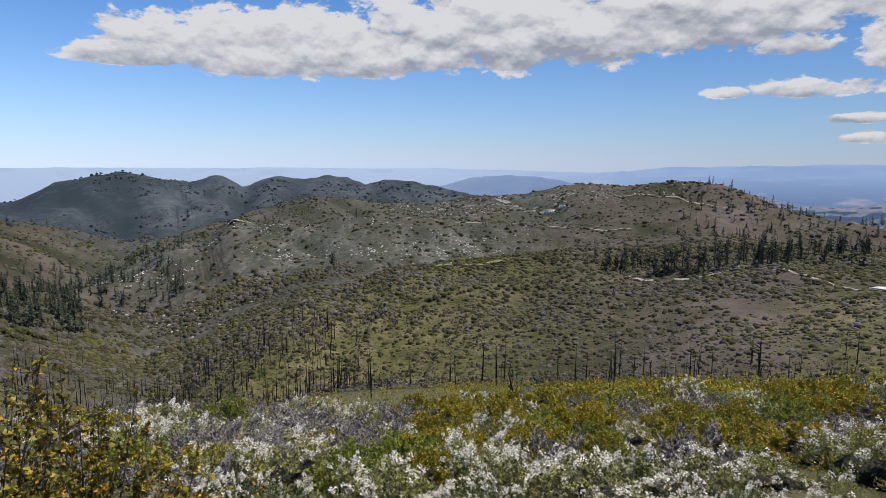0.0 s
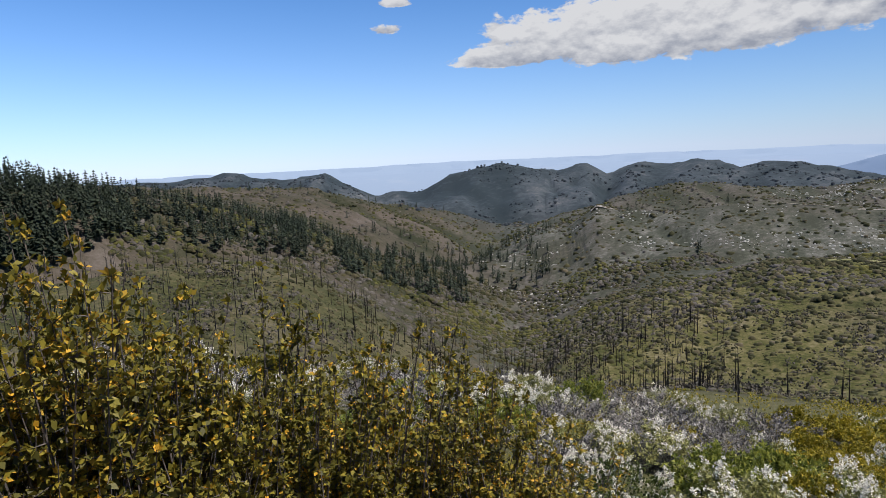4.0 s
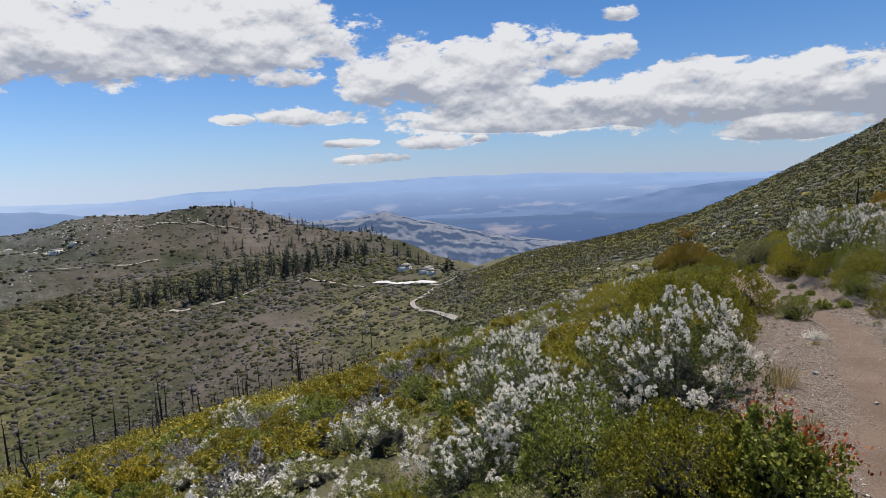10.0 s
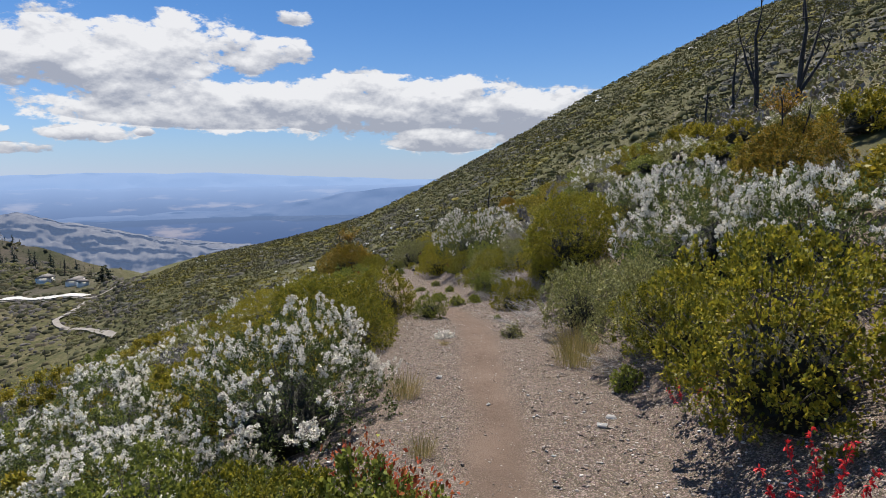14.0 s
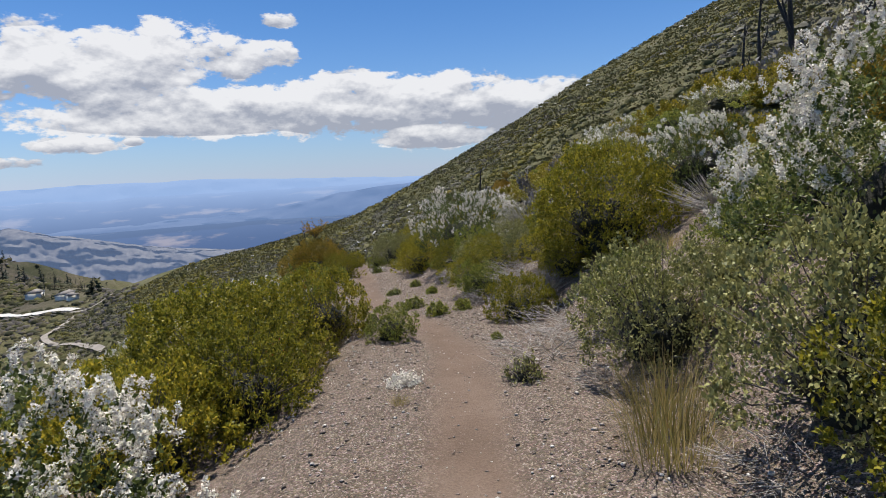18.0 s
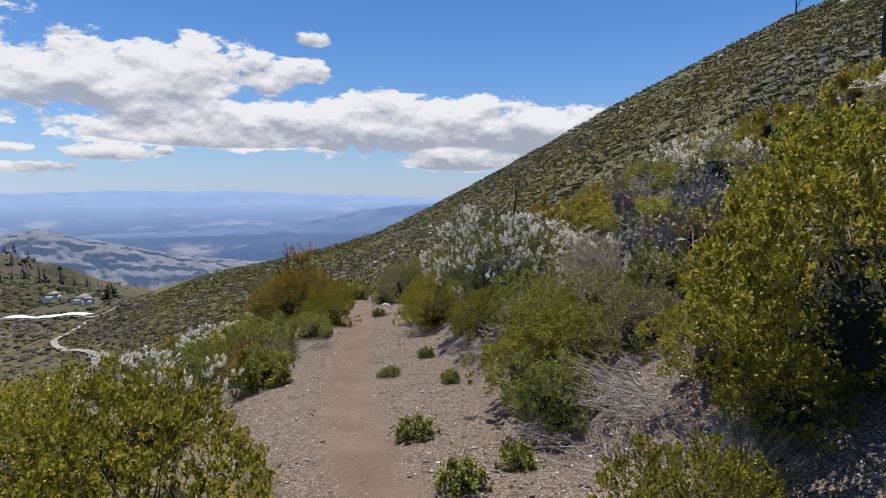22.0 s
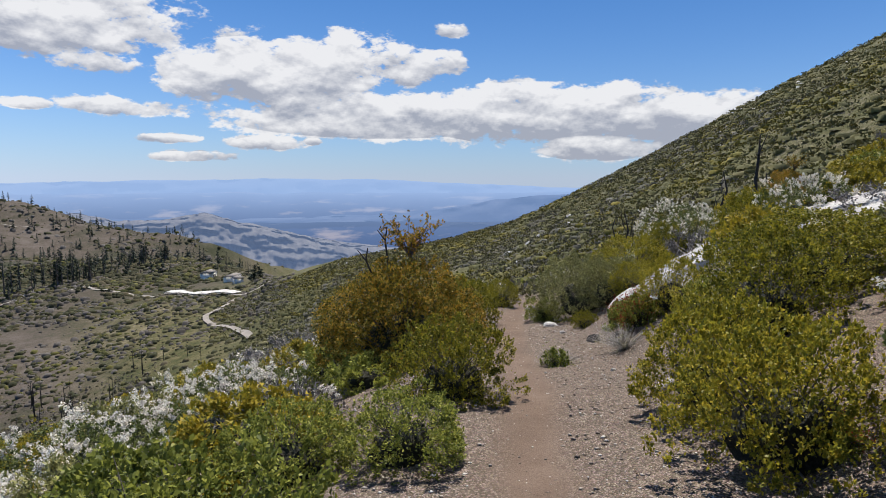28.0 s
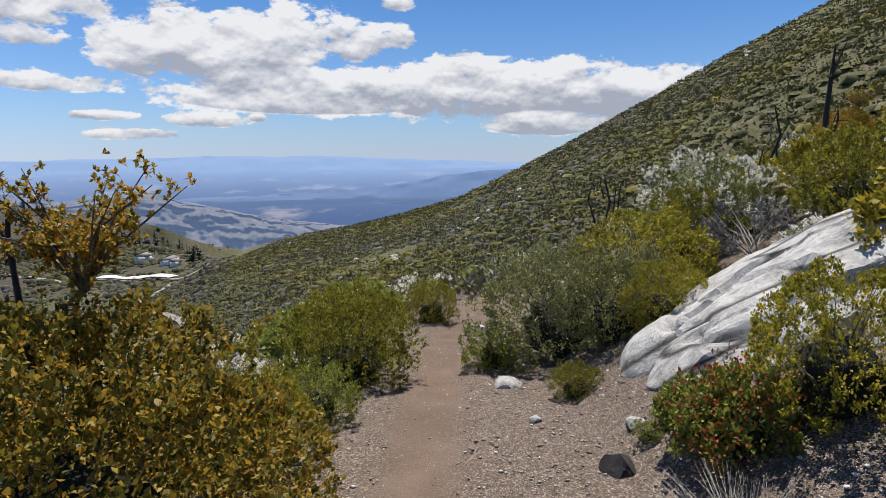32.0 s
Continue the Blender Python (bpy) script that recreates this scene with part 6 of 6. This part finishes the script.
# ---- dirt roads, meadow and houses across the valley ----
def strip(name, label, points, width, mat, lift=0.5, category="road"):
    p = np.array(points, float)
    fine = np.linspace(0, len(p) - 1, (len(p) - 1) * 14 + 1)
    x, y = np.interp(fine, range(len(p)), p[:, 0]), np.interp(fine, range(len(p)), p[:, 1])
    for _ in range(6):
        x[1:-1], y[1:-1] = (x[:-2] + 2 * x[1:-1] + x[2:]) / 4, (y[:-2] + 2 * y[1:-1] + y[2:]) / 4
    tx, ty = np.gradient(x), np.gradient(y)
    ln = np.hypot(tx, ty)
    wob = width * (0.5 + 0.16 * rough(fine * 3, fine * 0, 4, 3.0))
    rows = []
    for k in (-1, 0, 1):
        xx, yy = x - ty / ln * wob * k, y + tx / ln * wob * k
        rows.append(np.column_stack([xx, yy, np.maximum(ground_z(xx, yy), ground_z(x, y) - 0.3) + lift]))
    n = len(x)
    i = np.arange(n - 1)
    f = np.concatenate([np.stack([i + k * n, i + 1 + k * n, i + 1 + (k + 1) * n, i + (k + 1) * n], 1) for k in range(2)])
    return tagged(new(name, mesh_of(name, np.concatenate(rows), f, [mat])), label, category, kind="structure")


strip("road_valley", "pale dirt road cut across the hillside", [(163, 300), (171, 273), (171, 251), (169, 229), (168, 210), (169, 192), (180, 186)], 1.8, ROAD)
strip("road_cut", "bleached cut bank above the dirt road", [(172, 240), (171, 222), (170, 205), (171, 194)], 4.5, CUTBANK, 0.9)
strip("road_switchback", "winding pale dirt track on the near spur", [(119, 126), (126, 136), (134, 150), (139, 170), (144, 177), (155, 181), (166, 188)], 1.8, ROAD)
strip("road_upper", "thin pale road along the middle ridge", [(190, 600), (148, 600), (87, 626), (30, 640), (6, 646), (-57, 645)], 2.6, ROAD)
strip("road_hilltop", "thin dirt track on the far hill", [(160, 900), (217, 794), (264, 723), (273, 648), (298, 635)], 2.2, ROAD)
strip("road_bare", "bare pale clearing on the ridge top", [(-224, 636), (-214, 638), (-201, 640)], 9.0, ROAD)
strip("road_bare", "bare pale clearing on the ridge top", [(-170, 644), (-158, 648), (-143, 651), (-125, 650)], 8.0, ROAD)
strip("road_quarry", "bare pale clearing beside far buildings", [(85, 950), (101, 935), (120, 840), (134, 800), (150, 795)], 9.0, ROAD)
strip("road_grove", "pale ground under the pines", [(100, 322), (121, 316), (140, 312), (158, 316)], 3.5, ROAD)
strip("meadow_patch", "yellow dry meadow on the green spur", [(-12, 384), (-4, 382), (6, 380)], 4.0, MEADOW, 0.6, "meadow")
strip("meadow_patch", "yellow dry meadow on the green spur", [(14, 380), (24, 385), (38, 392)], 7.5, MEADOW, 0.6, "meadow")


def box_mesh(name, sx, sy, sz, mat, x=0, y=0, z=0):
    v = np.array([(a, b, c) for c in (0, 1) for b in (-0.5, 0.5) for a in (-0.5, 0.5)]) * (sx, sy, sz) + (x, y, z)
    return mesh_of(name, v, [(0, 2, 3, 1), (4, 5, 7, 6), (0, 1, 5, 4), (2, 6, 7, 3), (0, 4, 6, 2), (1, 3, 7, 5)], [mat])


def roof_mesh(name, sx, sy, rise, z, mat):
    o = 0.4
    v = [(-sx / 2 - o, -sy / 2 - o, z), (sx / 2 + o, -sy / 2 - o, z), (sx / 2 + o, sy / 2 + o, z), (-sx / 2 - o, sy / 2 + o, z), (-sx / 2 - o, 0, z + rise), (sx / 2 + o, 0, z + rise)]
    return mesh_of(name, v, [(0, 1, 5), (0, 5, 4), (2, 3, 4), (2, 4, 5), (0, 4, 3), (1, 2, 5), (0, 3, 2), (0, 2, 1)], [mat])


def house(x, y, sx, sy, sz, turn, label):
    root = tagged(new("house"), label, "house", "houses across the valley")
    part("wall", box_mesh("house_wall", sx, sy, sz + 1.5, WALLPAINT, 0, 0, -1.5), root)
    part("roof", roof_mesh("house_roof", sx, sy, sz * 0.35, sz, ROOFING), root, "grey-brown pitched roof")
    for k in range(2):
        wx = sx * (0.25 if k else -0.25)
        pane = part("window", box_mesh("house_window", sx * 0.14, 0.12, sz * 0.3, DARKGLASS, wx, -sy / 2 - 0.03, sz * 0.4), root, "dark window")
        part("window_sill", box_mesh("house_sill", sx * 0.18, 0.22, 0.08, WALLPAINT, wx, -sy / 2 - 0.08, sz * 0.4 - 0.09), pane, "white sill")
        part("window_lintel", box_mesh("house_lintel", sx * 0.18, 0.18, 0.1, WALLPAINT, wx, -sy / 2 - 0.06, sz * 0.7 + 0.01), pane, "white lintel")
    part("door", box_mesh("house_door", sx * 0.1, 0.12, sz * 0.68, BARK, 0, -sy / 2 - 0.03, 0.05), root, "brown door")
    root.matrix_basis = pose(x, y, gz(x, y), 0, 0, turn)
    return root


house(214, 268, 7, 6, 3.4, 35, "small white house above the dirt road")
house(206, 240, 9, 5, 2.4, 30, "low pale outbuilding beside the dirt road")
house(201, 230, 5, 4, 2.2, 60, "low pale shed by the conifer")
house(140, 802, 13, 8, 4.0, 10, "far white building on the bare ridge")
house(158, 800, 8, 7, 3.5, 25, "far white building on the bare ridge")


# ---- rocks by the trail ----
def rock_mesh(name, seed, sx, sy, sz, level=3, cuts=5, grit=0.06):
    """A weathered stone: a ball cut by flat facets, then roughened."""
    rng = random.Random(seed)
    bm = bmesh.new()
    bmesh.ops.create_icosphere(bm, subdivisions=level, radius=1.0)
    planes = []
    for _ in range(cuts + 9):
        d = Vector((rng.gauss(0, 1), rng.gauss(0, 1), rng.gauss(0, 0.8))).normalized()
        planes.append((d, rng.uniform(0.5, 0.82)))
    off = Vector((seed * 3.1, seed * 1.7, 0))
    for v in bm.verts:
        p = v.co.copy()
        for d, k in planes:
            over = p.dot(d) - k
            if over > 0:
                p -= d * over * 0.97
        p *= 1 + grit * 1.6 * noise.noise(p * 1.7 + off) + grit * 0.9 * noise.noise(p * 5.0 + off) + grit * 0.4 * noise.noise(p * 13.0 + off)
        v.co = Vector((p.x * sx, p.y * sy, p.z * sz))
    me = bpy.data.meshes.new(name)
    bm.to_mesh(me)
    bm.free()
    me.materials.append(GRANITE)
    return me


STONES = [rock_mesh("stone", 100 + i, 1, 0.72, 0.5, 2) for i in range(6)]


def stone(x, y, size, turn, label="pale angular stone lying on the gravel", kind=0, sink=0.12, tall=1.0):
    ob = new("stone", STONES[kind % 6])
    tagged(ob, label, "stone", "loose stones")
    ob.matrix_basis = pose(x, y, gz(x, y) + size * (0.35 * tall - sink), 0, 0, turn) @ Matrix.Diagonal((size, size, size * tall, 1))
    return ob


# boulder outcrop above the trail: a long dome of granite that sheds sheets along slanting cracks
def sheet_mesh(seed, long, deep, thick):
    """One exfoliating sheet: a broad lens with a broken rim and a rough back."""
    rng = random.Random(seed)
    bm = bmesh.new()
    bmesh.ops.create_icosphere(bm, subdivisions=5, radius=1.0)
    rim = [(rng.uniform(0, 6.28), rng.uniform(0.62, 0.9)) for _ in range(9)]
    off = Vector((seed * 2.3, seed * 1.1, seed * 0.7))
    for v in bm.verts:
        p = v.co.copy()
        p.z = math.copysign(abs(p.z) ** 0.62, p.z)
        for a, k in rim:
            over = p.x * math.cos(a) + p.y * math.sin(a) - k
            if over > 0:
                p.x -= over * math.cos(a) * 0.95
                p.y -= over * math.sin(a) * 0.95
        q = Vector((p.x * long, p.y * deep, p.z * thick))
        n = noise.noise(q * 0.9 + off) * 0.20 + noise.noise(q * 2.6 + off) * 0.10 + noise.noise(q * 8.0 + off) * 0.035
        groove = max(0.0, 1 - abs(noise.noise(Vector((q.x * 0.7, q.y * 1.9, q.z * 1.9)) + off * 1.7)) / 0.07)
        q *= 1 + n * 0.55
        q.z -= groove * 0.17 * thick
        v.co = q
    me = bpy.data.meshes.new("slab")
    bm.to_mesh(me)
    bm.free()
    me.materials.append(OUTCROP)
    return me


def outcrop(x, y, z, turn):
    root = tagged(new("granite_outcrop"), "large cracked pale granite outcrop above the trail", "boulder")
    slabs = [(2.00, 0.45, 0.95, 2.35, 1.30, 0.80, 6, -28, 0), (2.20, 0.75, 1.36, 1.80, 0.95, 0.32, 10, -25, 8), (1.00, -0.50, 0.50, 1.15, 0.65, 0.46, 20, -32, -8), (3.7, 0.4, 1.90, 1.7, 1.35, 0.55, 8, -18, 5),
             (0.28, 0.20, 0.10, 0.60, 0.55, 0.50, 10, -44, 20), (1.10, 1.00, 0.70, 1.15, 0.75, 0.50, -6, -34, 14), (2.6, -0.7, 1.25, 1.3, 0.7, 0.45, 22, -24, -8)]
    for i, (px, py, pz, sx, sy, sz, rx, ry, rz) in enumerate(slabs):
        ob = part("slab", sheet_mesh(140 + i, sx, sy, sz), root)
        ob.matrix_basis = pose(px, py, pz, rx, ry, rz)
    root.matrix_basis = pose(x, y, z, 0, 0, turn)
    return root


# gravel strewn over the bench and loose slope beside the tread
def gravel(name, label, count, v0, v1, lo, hi, seed):
    rng = np.random.default_rng(seed)
    k = rng.uniform(0, 1, count) ** 0.8
    i = rng.uniform(2, 13.6, count)
    j = np.floor(i).astype(int)
    f = (i - j)[:, None]
    base = TRAIL[j] * (1 - f) + TRAIL[j + 1] * f
    d = TRAIL[j + 1] - TRAIL[j]
    d /= np.linalg.norm(d, axis=1, keepdims=True)
    v = v0 + (v1 - v0) * k
    xy = base + np.column_stack([-d[:, 1], d[:, 0]]) * v[:, None]
    s = lo * (hi / lo) ** (rng.uniform(0, 1, count) ** 2.4)
    z = ground_z(xy[:, 0], xy[:, 1])
    unit = np.array([(1, 0, 0), (0.2, 0.9, 0.1), (-0.9, 0.3, 0), (-0.3, -0.9, 0.05), (0.1, 0.0, 0.75), (0, 0, -0.5)])
    tri = np.array([(0, 1, 4), (1, 2, 4), (2, 3, 4), (3, 0, 4), (1, 0, 5), (2, 1, 5), (3, 2, 5), (0, 3, 5)])
    a = rng.uniform(0, 6.28, count)
    p = unit[None] * rng.uniform(0.55, 1.2, (count, 6, 3)) * s[:, None, None] * np.array([1, 0.8, 0.6])
    c, e = np.cos(a)[:, None], np.sin(a)[:, None]
    p = np.stack([p[..., 0] * c - p[..., 1] * e, p[..., 0] * e + p[..., 1] * c, p[..., 2]], -1) + np.column_stack([xy, z + s * 0.12])[:, None]
    faces = (tri[None] + (np.arange(count) * 6)[:, None, None]).reshape(-1, 3)
    return tagged(new(name, mesh_of(name, p.reshape(-1, 3), faces, [PEBBLE])), label, "gravel", kind="stuff")


gravel("gravel_uphill", "mixed gravel on the uphill side of the trail", 30000, -0.28, -2.6, 0.005, 0.036, 91)
gravel("gravel_downhill", "mixed gravel on the downhill side of the trail", 15000, 0.26, 1.9, 0.005, 0.032, 92)
gravel("gravel_tread", "sparse small stones on the trodden trail", 5200, -0.42, 0.42, 0.004, 0.020, 93)


# fallen leaves and broken twigs between the stones
def litter(name, label, count, v0, v1, seed):
    rng = np.random.default_rng(seed)
    i = rng.uniform(2, 13.6, count)
    j = np.floor(i).astype(int)
    f = (i - j)[:, None]
    d = TRAIL[j + 1] - TRAIL[j]
    d /= np.linalg.norm(d, axis=1, keepdims=True)
    v = v0 + (v1 - v0) * rng.uniform(0, 1, count) ** 0.7
    xy = TRAIL[j] * (1 - f) + TRAIL[j + 1] * f + np.column_stack([-d[:, 1], d[:, 0]]) * v[:, None]
    keep = rough(xy[:, 0], xy[:, 1], 0.8, 51.0) > -0.25
    xy = xy[keep]
    n = len(xy)
    twig = rng.uniform(0, 1, n) < 0.3
    a = rng.uniform(0, 6.28, n)
    way = np.column_stack([np.cos(a), np.sin(a), rng.normal(0, 0.25, n)])
    side = np.column_stack([-np.sin(a), np.cos(a), rng.normal(0, 0.3, n)])
    ln = np.where(twig, rng.uniform(0.05, 0.16, n), rng.uniform(0.015, 0.034, n))[:, None]
    wd = np.where(twig, 0.004, ln[:, 0] * 0.5)[:, None]
    c = np.column_stack([xy, ground_z(xy[:, 0], xy[:, 1]) + rng.uniform(0.006, 0.02, n)])
    p = np.stack([c - way * ln * 0.5, c + side * wd * 0.5, c + way * ln * 0.5, c - side * wd * 0.5 + np.array([0, 0, 0.004])], 1)
    return tagged(new(name, mesh_of(name, p.reshape(-1, 3), np.arange(4 * n).reshape(-1, 4), [LITTER])), label, "litter", kind="stuff")


litter("leaf_litter", "dry fallen leaves and twigs on the uphill bank", 15000, -0.45, -3.0, 94)
litter("leaf_litter", "dry fallen leaves and twigs on the downhill edge", 6000, 0.42, 2.2, 95)

outcrop(30.5, 10.4, -3.2, -90)
for x, y, size, turn, kind, tall in ((5.75, -0.15, 0.15, 20, 0, 1.2), (7.9, 0.3, 0.085, 70, 1, 0.6), (5.1, 0.95, 0.05, 10, 2, 1.0), 
                                     (33.77, 13.74, 0.24, 80, 5, 1.2), (30.66, 11.92, 0.26, 30, 0, 0.55), (31.9, 12.75, 0.2, 75, 4, 0.7), (29.5, 11.2, 0.09, 15, 2, 0.8), (25.6, 8.75, 0.16, 50, 1, 0.6), (31.57, 12.1, 0.17, 30, 3, 0.7), (21.8, 6.7, 0.06, 0, 2, 1.0), (7.65, 0.36, 0.09, 40, 3, 0.7), (8.1, 1.6, 0.04, 0, 4, 1.0), (29.25, 10.3, 0.12, 60, 5, 1.0), (33.2, 12.2, 0.2, 10, 1, 0.9), (26.0, 9.2, 0.05, 0, 0, 1.0), (14.6, 3.0, 0.05, 30, 2, 1.0), (18.2, 5.6, 0.05, 90, 3, 0.9)):
    stone(x, y, size, turn, kind=kind, tall=tall)
stone(8.8, 2.4, 0.06, 0, "small dark stone on the trail edge", 0)

# charred stump at the foot of the outcrop
stump = new("charred_stump", rock_mesh("charred_stump", 152, 0.19, 0.15, 0.17, 3, 7, 0.08))
stump.data.materials[0] = CHAR
tagged(stump, "charred black stump beside the granite outcrop", "stump")
stump.matrix_basis = pose(28.6, 10.25, gz(28.6, 10.25), 0, 0, 40)

# flat log beside the trail
log = new("fallen_log", mesh_of("fallen_log", *tubes([[(-0.35, 0, 0.03, 0.05), (-0.1, 0.02, 0.05, 0.062), (0.15, -0.01, 0.05, 0.058), (0.38, 0.02, 0.04, 0.04)]], 9), [DEADWOOD]))
tagged(log, "short bleached log lying on the gravel", "log")
log.matrix_basis = pose(25.1, 8.3, gz(25.1, 8.3), 0, 0, -20)

# low woolly white plant at the trail edge
shrub_kind("woolly", "woolly_plant", "low woolly white-grey plant on the trail edge", "plant", "", PETAL_WHITE, DEADWOOD, 95, 0.16, 0.12, 160, 9, 0.018, spray=0.03, stems=20, thick=False)
put("woolly", 11.13, 3.1, 1.0, 0, 1.0)
